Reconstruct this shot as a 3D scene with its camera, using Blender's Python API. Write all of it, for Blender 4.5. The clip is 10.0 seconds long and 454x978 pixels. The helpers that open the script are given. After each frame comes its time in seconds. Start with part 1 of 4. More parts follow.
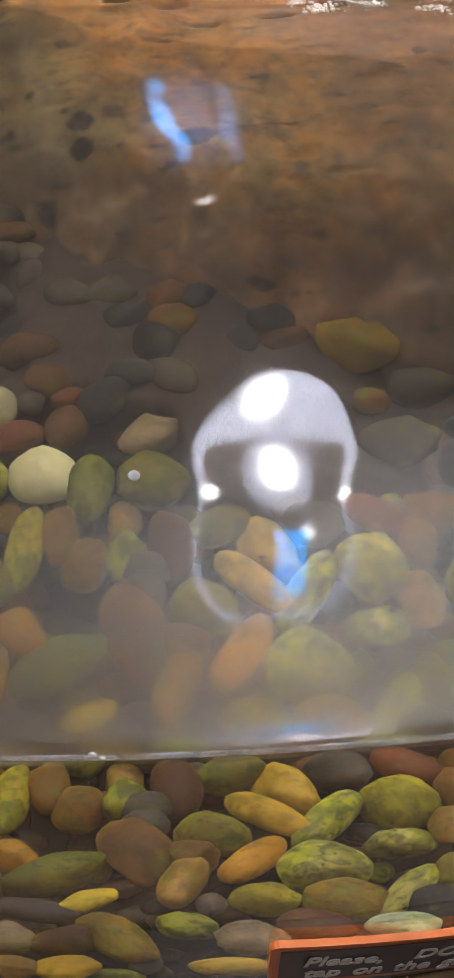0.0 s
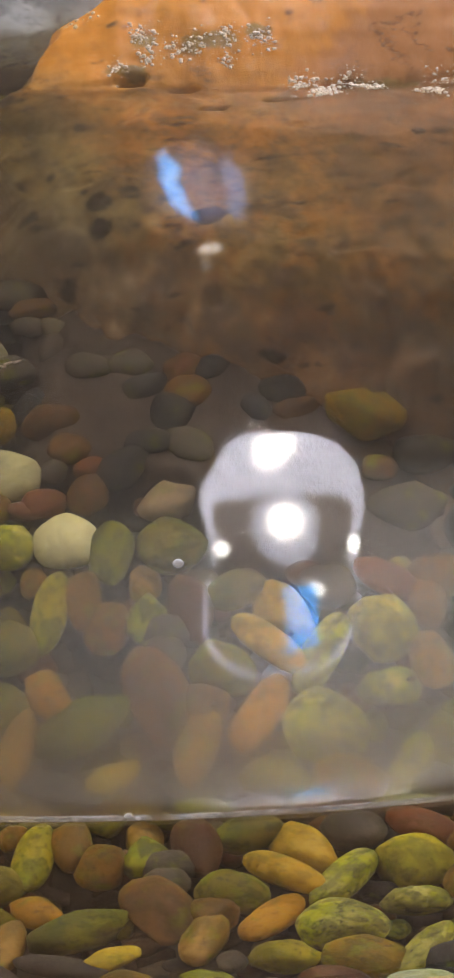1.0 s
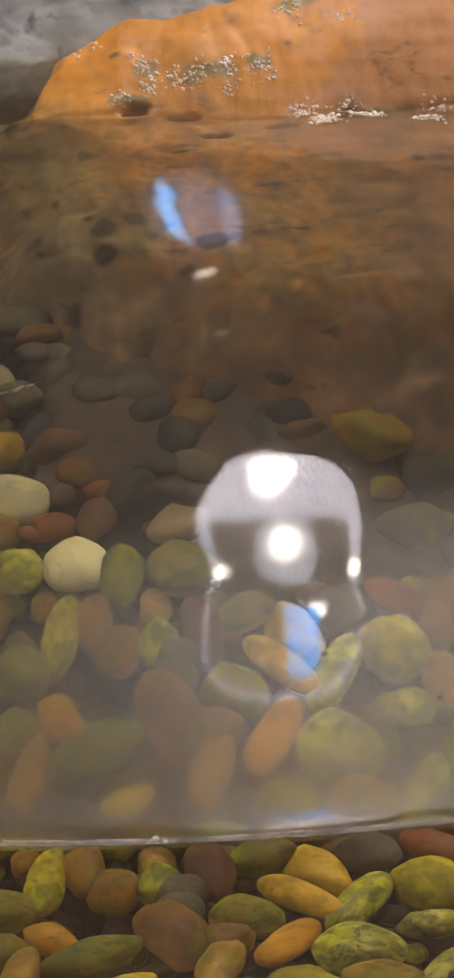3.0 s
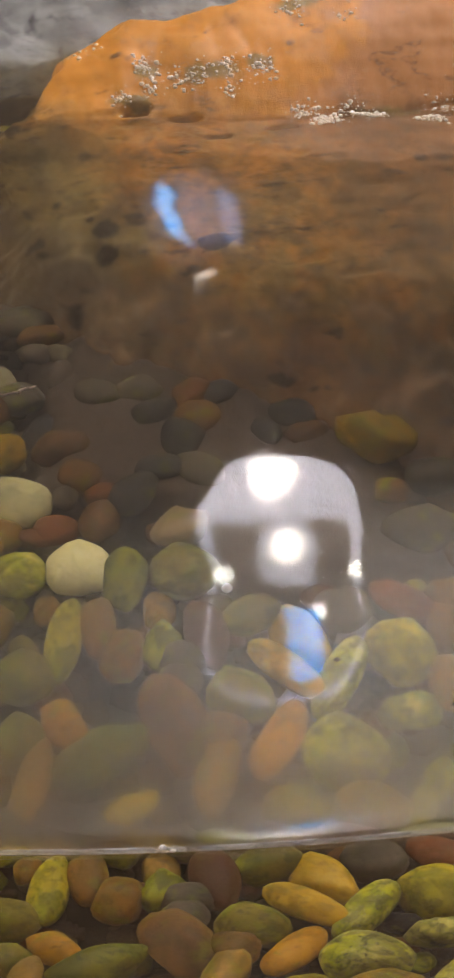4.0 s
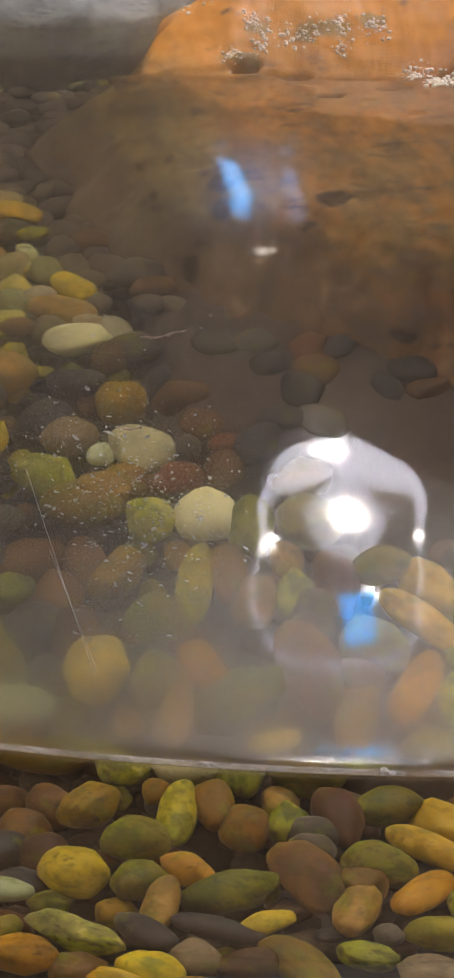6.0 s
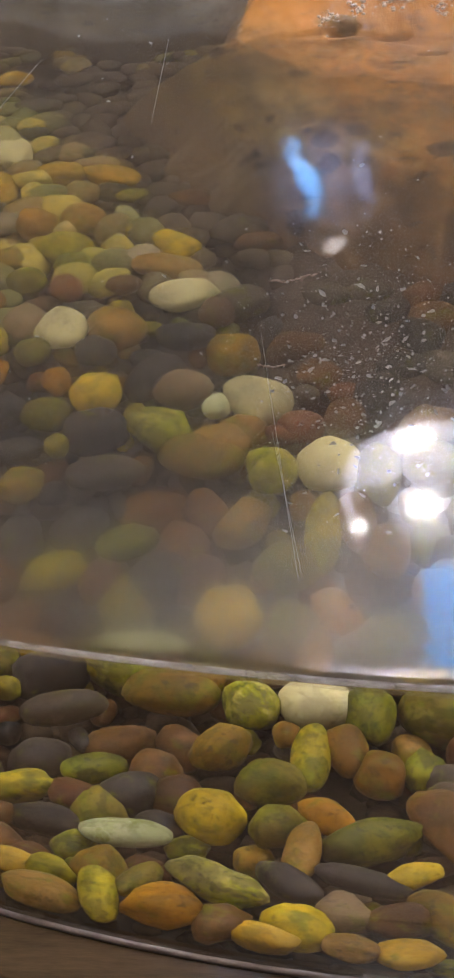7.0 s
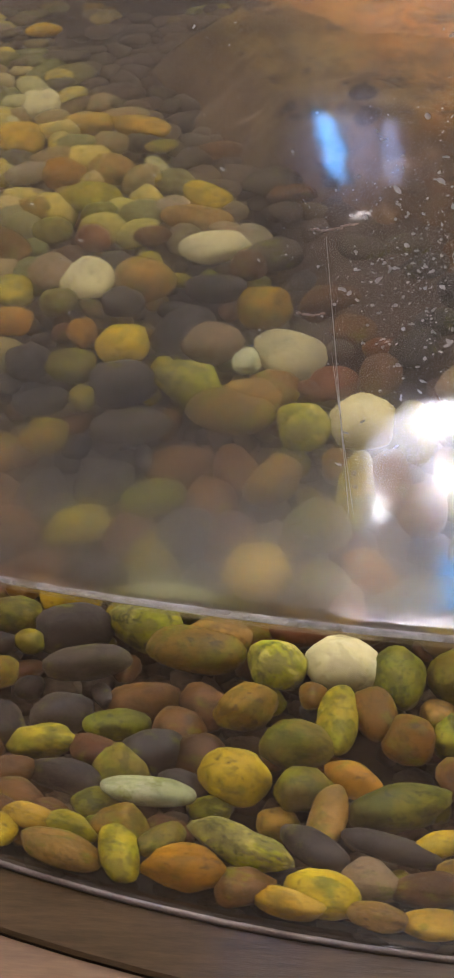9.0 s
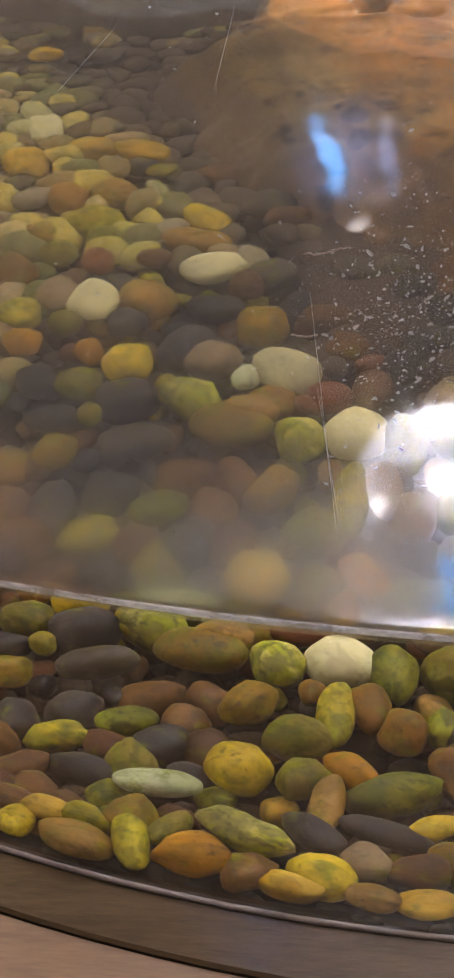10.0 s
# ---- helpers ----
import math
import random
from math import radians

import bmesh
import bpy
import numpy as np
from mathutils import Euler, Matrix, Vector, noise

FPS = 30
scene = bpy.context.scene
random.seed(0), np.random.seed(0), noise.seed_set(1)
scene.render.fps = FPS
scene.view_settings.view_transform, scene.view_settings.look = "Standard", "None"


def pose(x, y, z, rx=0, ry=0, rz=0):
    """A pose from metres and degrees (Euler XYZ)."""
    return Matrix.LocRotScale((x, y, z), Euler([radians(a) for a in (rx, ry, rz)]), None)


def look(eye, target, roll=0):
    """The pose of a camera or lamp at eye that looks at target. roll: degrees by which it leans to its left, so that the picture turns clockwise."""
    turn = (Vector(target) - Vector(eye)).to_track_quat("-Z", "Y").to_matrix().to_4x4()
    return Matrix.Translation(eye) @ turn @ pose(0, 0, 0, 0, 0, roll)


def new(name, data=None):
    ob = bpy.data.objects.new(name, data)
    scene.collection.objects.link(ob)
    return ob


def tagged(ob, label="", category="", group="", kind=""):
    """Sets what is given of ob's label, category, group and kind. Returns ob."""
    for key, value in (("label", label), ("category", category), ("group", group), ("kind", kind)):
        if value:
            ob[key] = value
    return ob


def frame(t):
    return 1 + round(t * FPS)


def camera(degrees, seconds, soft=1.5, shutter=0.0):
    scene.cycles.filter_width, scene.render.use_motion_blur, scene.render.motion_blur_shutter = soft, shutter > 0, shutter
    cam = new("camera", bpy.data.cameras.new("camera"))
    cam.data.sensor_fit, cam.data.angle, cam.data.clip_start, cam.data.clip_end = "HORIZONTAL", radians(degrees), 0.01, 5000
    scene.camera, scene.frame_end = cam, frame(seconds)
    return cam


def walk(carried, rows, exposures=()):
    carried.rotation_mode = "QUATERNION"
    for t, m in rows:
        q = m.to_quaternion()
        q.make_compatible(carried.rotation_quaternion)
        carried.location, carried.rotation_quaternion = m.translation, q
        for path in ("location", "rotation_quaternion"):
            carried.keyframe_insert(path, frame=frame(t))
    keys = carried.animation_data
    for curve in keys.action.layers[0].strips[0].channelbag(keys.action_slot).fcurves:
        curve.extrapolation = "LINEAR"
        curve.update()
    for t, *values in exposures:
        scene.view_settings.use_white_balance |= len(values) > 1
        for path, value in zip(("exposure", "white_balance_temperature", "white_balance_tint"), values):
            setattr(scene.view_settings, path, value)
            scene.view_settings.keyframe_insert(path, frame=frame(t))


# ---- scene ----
cam = camera(29.84, 10.0, soft=1.2)
walk(cam, [
    (0.0, pose(0.0120, -0.1037, 0.1932, 45.55, 0.14, -2.11)),
    (0.5, pose(0.0136, -0.1133, 0.2076, 47.60, 0.46, -2.05)),
    (1.0, pose(0.0064, -0.1117, 0.2108, 48.89, 0.64, -2.09)),
    (1.5, pose(0.0010, -0.1116, 0.2135, 49.67, 0.63, -2.22)),
    (2.0, pose(0.0012, -0.1135, 0.2144, 49.97, 0.59, -2.44)),
    (2.5, pose(0.0000, -0.1141, 0.2134, 50.23, 0.64, -2.56)),
    (4.0, pose(-0.0037, -0.1101, 0.2095, 50.57, 0.77, -2.72)),
    (4.5, pose(-0.0039, -0.1102, 0.2086, 50.54, 0.67, -2.64)),
    (5.0, pose(-0.0073, -0.1095, 0.2042, 50.31, 0.29, -2.25)),
    (5.5, pose(-0.0245, -0.1074, 0.1995, 49.86, 0.21, -1.07)),
    (6.0, pose(-0.0570, -0.1189, 0.2009, 49.09, 0.04, 0.43)),
    (6.2, pose(-0.0646, -0.1229, 0.1928, 49.37, 1.77, 1.14)),
    (7.3, pose(-0.0943, -0.1262, 0.1737, 49.09, 2.66, 3.86)),
    (7.5, pose(-0.0921, -0.1261, 0.1712, 48.74, 2.52, 4.27)),
    (8.0, pose(-0.1004, -0.1281, 0.1656, 48.40, 2.52, 4.78)),
    (8.5, pose(-0.0993, -0.1283, 0.1635, 48.23, 2.61, 4.95)),
    (9.0, pose(-0.0982, -0.1241, 0.1606, 48.01, 2.64, 4.84)),
    (9.5, pose(-0.0975, -0.1219, 0.1618, 48.06, 3.04, 4.69)),
    (10.0, pose(-0.0959, -0.1382, 0.1779, 48.15, 3.19, 4.49)),
], exposures=[(0.0, 4.20, 5550, 12), (2.0, 3.99, 6270, 13), (4.5, 3.99, 6270, 13), (6.1, 4.10, 5970, 13), (7.5, 4.28, 5850, 19), (10.0, 4.36, 5800, 19)])

# ---- world and light: an indoor hall, lit by its ceiling lamps and added fill panels ----
world = bpy.data.worlds.new("hall_air")
scene.world = world
world.use_nodes = True
world.node_tree.nodes["Background"].inputs["Color"].default_value = (0.9, 0.85, 0.8, 1)
world.node_tree.nodes["Background"].inputs["Strength"].default_value = 0.003

PANEL_GLOW = 0.48      # frosted ceiling panel
SHADE_GLOW = 1.55      # white pendant shade
BULB_GLOW = 5.0       # bare bulbs
BLUE_GLOW = 2.9        # blue lit wall and ceiling panels

R = 0.965              # inner radius of the round tank, its axis at (0, R)
RIM = -0.178           # height of the white seam at the tank's foot
TH = 0.002             # half the thickness of the acrylic wall
BED = -0.168           # height of the pebbles' middles
LEVEL = -0.0028        # height of the water


# ---- materials ----
def rgb(c):
    return (c[0], c[1], c[2], 1.0)


def nodes_of(name):
    m = bpy.data.materials.new(name)
    m.use_nodes = True
    nt = m.node_tree
    return m, nt, nt.nodes["Principled BSDF"]


def node(nt, kind, **values):
    n = nt.nodes.new(kind)
    for key, value in values.items():
        n.inputs[key].default_value = value
    return n


def noise_node(nt, coord, scale, detail=4.0, rough=0.6, w=None):
    n = node(nt, "ShaderNodeTexNoise", Scale=scale, Detail=detail, Roughness=rough)
    n.noise_dimensions = "4D"
    nt.links.new(coord, n.inputs["Vector"])
    if w is not None:
        nt.links.new(w, n.inputs["W"])
    return n.outputs["Fac"]


def ramp(nt, fac, stops):
    n = nt.nodes.new("ShaderNodeValToRGB")
    els = n.color_ramp.elements
    while len(els) < len(stops):
        els.new(0.5)
    for e, (p, c) in zip(els, stops):
        e.position, e.color = p, (c, c, c, 1) if isinstance(c, (int, float)) else rgb(c)
    nt.links.new(fac, n.inputs["Fac"])
    return n.outputs["Color"]


def mix(nt, fac, a, b, how="MIX"):
    n = nt.nodes.new("ShaderNodeMix")
    n.data_type, n.blend_type = "RGBA", how
    for socket, value in ((n.inputs[0], fac), (n.inputs[6], a), (n.inputs[7], b)):
        if isinstance(value, (int, float)):
            socket.default_value = value
        elif isinstance(value, tuple):
            socket.default_value = rgb(value)
        else:
            nt.links.new(value, socket)
    return n.outputs[2]


def bump(nt, bsdf, height, strength, distance):
    n = node(nt, "ShaderNodeBump", Strength=strength, Distance=distance)
    nt.links.new(height, n.inputs["Height"])
    nt.links.new(n.outputs["Normal"], bsdf.inputs["Normal"])


def spread(nt, by_island):
    """A random number for each thing, or for each loose piece of a joined mesh."""
    if by_island:
        return nt.nodes.new("ShaderNodeNewGeometry").outputs["Random Per Island"]
    return nt.nodes.new("ShaderNodeObjectInfo").outputs["Random"]


def stone_material(name, base, second, algae=(0.20, 0.23, 0.03), cover=0.35, specks=0.3, by_island=False):
    m, nt, b = nodes_of(name)
    coord = nt.nodes.new("ShaderNodeTexCoord").outputs["Object"]
    chance = spread(nt, by_island)
    shift = node(nt, "ShaderNodeMath")
    shift.operation = "MULTIPLY"
    shift.inputs[1].default_value = 37.0
    nt.links.new(chance, shift.inputs[0])
    w = shift.outputs[0]
    broad = noise_node(nt, coord, 60, 6, 0.62, w)
    grain = noise_node(nt, coord, 420, 4, 0.7, w)
    fine = noise_node(nt, coord, 1300, 2, 0.6, w)
    patch = noise_node(nt, coord, 95, 6, 0.65, w)
    colour = mix(nt, ramp(nt, broad, [(0.44, 0.0), (0.54, 1.0)]), base, second)
    # a thin film of algae in patches
    film = ramp(nt, patch, [(0.60 - cover * 0.30, 0.0), (0.70 - cover * 0.30, 0.75)])
    colour = mix(nt, film, colour, mix(nt, grain, algae, tuple(0.6 * v for v in algae)))
    # pale worn spots
    worn = noise_node(nt, coord, 75, 5, 0.6, w)
    colour = mix(nt, ramp(nt, worn, [(0.55, 0.0), (0.63, 0.55)]), colour, tuple(min(0.75, 1.25 * v + 0.03) for v in base))
    # broken streaks of dark green, strong on the mossy stones
    stretch = node(nt, "ShaderNodeMapping")
    stretch.inputs["Scale"].default_value = (0.6, 1.2, 1.2)
    stretch.inputs["Rotation"].default_value = (0.0, 0.0, 0.5)
    nt.links.new(coord, stretch.inputs["Vector"])
    stain = noise_node(nt, stretch.outputs["Vector"], 120, 7, 0.66, w)
    stain_by = node(nt, "ShaderNodeMath")
    stain_by.operation = "MULTIPLY"
    strength = min(0.92, 0.24 + 1.25 * cover)
    nt.links.new(ramp(nt, stain, [(0.515 - 0.05 * cover, 0.0), (0.575 - 0.05 * cover, strength)]), stain_by.inputs[0])
    nt.links.new(ramp(nt, chance, [(0.10, 0.65), (0.60, 1.0)]), stain_by.inputs[1])
    colour = mix(nt, stain_by.outputs[0], colour, tuple(0.20 * p + 0.13 * q for p, q in zip(base, algae)))
    # darker clouds across each stone, then dark mineral specks and pale grains
    cloud = noise_node(nt, coord, 30, 3, 0.6, w)
    colour = mix(nt, ramp(nt, cloud, [(0.36, 0.70), (0.60, 0.0)]), colour, tuple(0.28 * v for v in base))
    # small dark dabs in loose swarms
    dab = noise_node(nt, coord, 210, 3, 0.55, w)
    swarm = node(nt, "ShaderNodeMath")
    swarm.operation = "MULTIPLY"
    nt.links.new(ramp(nt, dab, [(0.38, min(0.85, 0.15 + 1.6 * specks)), (0.425, 0.0)]), swarm.inputs[0])
    nt.links.new(ramp(nt, cloud, [(0.42, 1.0), (0.60, 0.15)]), swarm.inputs[1])
    colour = mix(nt, swarm.outputs[0], colour, tuple(0.16 * v + 0.01 for v in base))
    # a broken net of blackish green threads in the algae
    net = node(nt, "ShaderNodeMath")
    net.operation = "SUBTRACT"
    net.inputs[1].default_value = 0.5
    nt.links.new(noise_node(nt, coord, 62, 5, 0.66, w), net.inputs[0])
    thread = node(nt, "ShaderNodeMath")
    thread.operation = "ABSOLUTE"
    nt.links.new(net.outputs[0], thread.inputs[0])
    broken = node(nt, "ShaderNodeMath")
    broken.operation = "MULTIPLY"
    nt.links.new(ramp(nt, thread.outputs[0], [(0.010, min(0.85, max(0.0, 2.2 * cover - 0.40))), (0.055, 0.0)]), broken.inputs[0])
    nt.links.new(ramp(nt, patch, [(0.46, 0.0), (0.58, 1.0)]), broken.inputs[1])
    colour = mix(nt, broken.outputs[0], colour, (0.034, 0.042, 0.011))
    colour = mix(nt, ramp(nt, grain, [(0.34, min(0.7, 1.2 * specks)), (0.42, 0.0)]), colour, (0.035, 0.028, 0.02))
    colour = mix(nt, ramp(nt, fine, [(0.60, 0.0), (0.75, 0.30)]), colour, tuple(min(0.8, 1.5 * v) for v in base))
    tone = node(nt, "ShaderNodeHueSaturation", Hue=0.487, Saturation=1.27, Fac=1.0)
    rng = node(nt, "ShaderNodeMapRange")
    rng.inputs[3].default_value, rng.inputs[4].default_value = 0.78, 1.14
    nt.links.new(chance, rng.inputs[0])
    nt.links.new(rng.outputs[0], tone.inputs["Value"])
    nt.links.new(colour, tone.inputs["Color"])
    nt.links.new(tone.outputs["Color"], b.inputs["Base Color"])
    b.inputs["Roughness"].default_value = 0.55
    b.inputs["Specular IOR Level"].default_value = 0.15
    bump(nt, b, mix(nt, 0.75, grain, patch), 0.6, 0.0009)
    return m


STONES = {
    "cream": ((0.66, 0.62, 0.36), (0.58, 0.55, 0.29), 0.02, 0.10, "pale cream"),
    "pale": ((0.50, 0.52, 0.33), (0.40, 0.44, 0.24), 0.20, 0.15, "pale grey-green"),
    "sand": ((0.56, 0.42, 0.13), (0.42, 0.29, 0.08), 0.22, 0.2, "sandy yellow"),
    "lemon": ((0.62, 0.47, 0.06), (0.44, 0.35, 0.05), 0.25, 0.35, "golden yellow"),
    "lime": ((0.46, 0.39, 0.055), (0.28, 0.26, 0.035), 0.40, 0.3, "yellow-green"),
    "moss": ((0.56, 0.52, 0.19), (0.34, 0.35, 0.06), 0.60, 0.5, "mossy green-and-cream"),
    "fern": ((0.15, 0.155, 0.03), (0.21, 0.20, 0.04), 0.55, 0.5, "dark green"),
    "olive": ((0.19, 0.165, 0.045), (0.13, 0.11, 0.03), 0.45, 0.3, "olive"),
    "ochre": ((0.27, 0.185, 0.05), (0.17, 0.12, 0.03), 0.35, 0.45, "ochre brown"),
    "amber": ((0.42, 0.25, 0.055), (0.30, 0.17, 0.035), 0.15, 0.5, "amber orange"),
    "tan": ((0.36, 0.25, 0.10), (0.22, 0.15, 0.05), 0.25, 0.3, "tan"),
    "brown": ((0.24, 0.148, 0.052), (0.14, 0.092, 0.030), 0.25, 0.3, "brown"),
    "umber": ((0.095, 0.058, 0.025), (0.13, 0.080, 0.034), 0.15, 0.25, "dark brown"),
    "maroon": ((0.115, 0.060, 0.028), (0.085, 0.050, 0.024), 0.10, 0.2, "maroon brown"),
    "brick": ((0.185, 0.092, 0.046), (0.14, 0.075, 0.038), 0.08, 0.15, "brick red"),
    "stone": ((0.32, 0.25, 0.145), (0.23, 0.18, 0.10), 0.20, 0.25, "greyish tan"),
    "slate": ((0.090, 0.075, 0.050), (0.065, 0.055, 0.038), 0.20, 0.25, "slate grey"),
    "black": ((0.026, 0.023, 0.019), (0.040, 0.035, 0.027), 0.06, 0.1, "blackish grey"),
}
STONE_MATERIAL = {}
for colour_name, (c1, c2, cover, specks, words) in STONES.items():
    STONE_MATERIAL[colour_name] = stone_material("pebble_" + colour_name, c1, c2, cover=cover, specks=specks)


def mixed_stone_material():
    """Many stones in one mesh: each island takes a colour of its own."""
    m, nt, b = nodes_of("mixed_pebbles")
    coord = nt.nodes.new("ShaderNodeTexCoord").outputs["Object"]
    chance = spread(nt, True)
    pick = nt.nodes.new("ShaderNodeValToRGB")
    pick.color_ramp.interpolation = "CONSTANT"
    keys = ["umber", "brown", "ochre", "olive", "lime", "black", "tan", "fern", "lemon", "sand", "moss", "stone"]
    els = pick.color_ramp.elements
    while len(els) < len(keys):
        els.new(0.5)
    for i, (e, k) in enumerate(zip(els, keys)):
        e.position, e.color = i / len(keys), rgb(STONES[k][0])
    nt.links.new(chance, pick.inputs["Fac"])
    grain = noise_node(nt, coord, 300, 4, 0.7)
    patch = noise_node(nt, coord, 70, 4, 0.6)
    colour = mix(nt, ramp(nt, patch, [(0.45, 0.0), (0.65, 0.7)]), pick.outputs["Color"], (0.18, 0.18, 0.04))
    colour = mix(nt, ramp(nt, grain, [(0.3, 0.6), (0.5, 0.0)]), colour, (0.04, 0.03, 0.02))
    dim = node(nt, "ShaderNodeHueSaturation", Value=0.78)
    nt.links.new(colour, dim.inputs["Color"])
    nt.links.new(dim.outputs["Color"], b.inputs["Base Color"])
    b.inputs["Roughness"].default_value = 0.6
    b.inputs["Specular IOR Level"].default_value = 0.15
    bump(nt, b, grain, 0.5, 0.001)
    return m


def gravel_material():
    m, nt, b = nodes_of("gap_shade_gravel")
    coord = nt.nodes.new("ShaderNodeTexCoord").outputs["Object"]
    grain = noise_node(nt, coord, 260, 4, 0.7)
    # near-black browns paint in the shade of the gaps above
    tone = mix(nt, spread(nt, True), (0.045, 0.032, 0.018), (0.10, 0.075, 0.04))
    nt.links.new(mix(nt, ramp(nt, grain, [(0.35, 0.7), (0.55, 0.0)]), tone, (0.02, 0.016, 0.01)), b.inputs["Base Color"])
    b.inputs["Roughness"].default_value = 0.8
    b.inputs["Specular IOR Level"].default_value = 0.1
    return m


def shaded_stone_material():
    m, nt, b = nodes_of("shaded_pebbles")
    coord = nt.nodes.new("ShaderNodeTexCoord").outputs["Object"]
    grain = noise_node(nt, coord, 220, 4, 0.7)
    patch = noise_node(nt, coord, 40, 4, 0.6)
    # stone browns kept dark: the slab's shade is part of this colour
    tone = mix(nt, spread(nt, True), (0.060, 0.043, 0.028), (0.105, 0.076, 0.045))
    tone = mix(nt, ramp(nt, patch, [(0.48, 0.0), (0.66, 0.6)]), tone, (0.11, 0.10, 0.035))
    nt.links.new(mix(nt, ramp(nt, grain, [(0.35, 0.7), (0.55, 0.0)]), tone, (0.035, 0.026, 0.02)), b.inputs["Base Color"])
    b.inputs["Roughness"].default_value = 0.8
    b.inputs["Specular IOR Level"].default_value = 0.1
    return m


def rock_material(name, base, second, dark, vein=None, vein_at=None, film=(0.165, 0.110, 0.034), silt=(0.165, 0.122, 0.090), scabs=(), clefts=()):
    """Sandstone: dry colour above; olive-brown algae and the water's dimming painted below, shade low down."""
    m, nt, b = nodes_of(name)
    coord = nt.nodes.new("ShaderNodeTexCoord").outputs["Object"]
    stretch = node(nt, "ShaderNodeMapping")
    stretch.inputs["Scale"].default_value = (0.75, 0.55, 1.0)
    stretch.inputs["Rotation"].default_value = (0.0, 0.0, 0.15)
    nt.links.new(coord, stretch.inputs["Vector"])
    v = stretch.outputs["Vector"]
    xyz = nt.nodes.new("ShaderNodeSeparateXYZ")
    nt.links.new(coord, xyz.inputs[0])

    def calc(how, p, q):
        n = node(nt, "ShaderNodeMath")
        n.operation = how
        for k, value in enumerate((p, q)):
            if isinstance(value, (int, float)):
                n.inputs[k].default_value = value
            else:
                nt.links.new(value, n.inputs[k])
        return n.outputs[0]

    def step_up(value, lo, hi, top=1.0):
        n = node(nt, "ShaderNodeMapRange")
        n.interpolation_type = "SMOOTHSTEP"
        n.inputs[1].default_value, n.inputs[2].default_value, n.inputs[3].default_value, n.inputs[4].default_value = lo, hi, 0.0, top
        nt.links.new(value, n.inputs[0])
        return n.outputs[0]

    broad = noise_node(nt, coord, 9, 4, 0.6)
    blotch = noise_node(nt, v, 24, 6, 0.68)
    streak = noise_node(nt, v, 60, 5, 0.65)
    grain = noise_node(nt, coord, 330, 4, 0.7)
    colour = mix(nt, ramp(nt, broad, [(0.38, 0.0), (0.62, 1.0)]), base, second)
    if vein:
        place = calc("ADD", calc("SUBTRACT", xyz.outputs["X"], vein_at), calc("ADD", calc("MULTIPLY", calc("SUBTRACT", broad, 0.5), 0.30), calc("MULTIPLY", calc("SUBTRACT", blotch, 0.5), 0.20)))
        colour = mix(nt, step_up(place, 0.0, 0.035, 0.75), colour, mix(nt, grain, vein, tuple(0.8 * c for c in vein)))
    # pale dust and dark pores
    colour = mix(nt, ramp(nt, grain, [(0.28, 0.45), (0.48, 0.0)]), colour, tuple(0.45 * c for c in base))
    colour = mix(nt, ramp(nt, streak, [(0.38, 0.50), (0.47, 0.0)]), colour, tuple(0.5 * c for c in base))
    colour = mix(nt, ramp(nt, blotch, [(0.56, 0.0), (0.68, 0.40)]), colour, tuple(min(0.8, 1.35 * c + 0.05) for c in base))
    # algae and painted-in water dimming: a ragged olive fringe at the waterline, brown patches below
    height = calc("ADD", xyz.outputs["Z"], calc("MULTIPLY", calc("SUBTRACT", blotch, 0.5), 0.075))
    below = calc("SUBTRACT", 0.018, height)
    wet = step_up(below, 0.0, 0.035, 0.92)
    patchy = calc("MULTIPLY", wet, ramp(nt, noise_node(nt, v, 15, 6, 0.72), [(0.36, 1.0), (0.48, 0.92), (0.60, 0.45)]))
    # cover thickens with depth, painting in the light lost under water
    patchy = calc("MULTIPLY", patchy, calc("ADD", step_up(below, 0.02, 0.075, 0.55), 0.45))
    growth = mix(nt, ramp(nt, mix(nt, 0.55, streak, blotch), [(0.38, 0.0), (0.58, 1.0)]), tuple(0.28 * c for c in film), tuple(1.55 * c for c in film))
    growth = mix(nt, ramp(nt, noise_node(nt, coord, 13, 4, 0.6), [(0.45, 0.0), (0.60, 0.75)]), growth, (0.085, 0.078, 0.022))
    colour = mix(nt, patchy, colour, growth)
    # crisp mottling: dark scabs and rusty bare spots
    scab = noise_node(nt, v, 46, 9, 0.70)
    bare = noise_node(nt, v, 42, 9, 0.70)
    colour = mix(nt, calc("MULTIPLY", wet, ramp(nt, scab, [(0.42, 0.70), (0.49, 0.0)])), colour, tuple(1.1 * c for c in dark))
    colour = mix(nt, calc("MULTIPLY", wet, ramp(nt, bare, [(0.515, 0.0), (0.60, 0.55)])), colour, tuple(0.58 * c for c in base))
    flank = step_up(calc("ADD", calc("MULTIPLY", xyz.outputs["X"], -1.0), calc("MULTIPLY", calc("SUBTRACT", broad, 0.5), 0.25)), 0.02, 0.11, 0.85)
    moss = mix(nt, ramp(nt, blotch, [(0.42, 0.0), (0.56, 1.0)]), (0.092, 0.072, 0.027), (0.215, 0.162, 0.054))
    colour = mix(nt, calc("MULTIPLY", wet, flank), colour, moss)
    # darker brown mixed in below the waterline towards +x
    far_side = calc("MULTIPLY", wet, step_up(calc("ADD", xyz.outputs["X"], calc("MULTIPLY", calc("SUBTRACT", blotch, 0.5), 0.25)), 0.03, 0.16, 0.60))
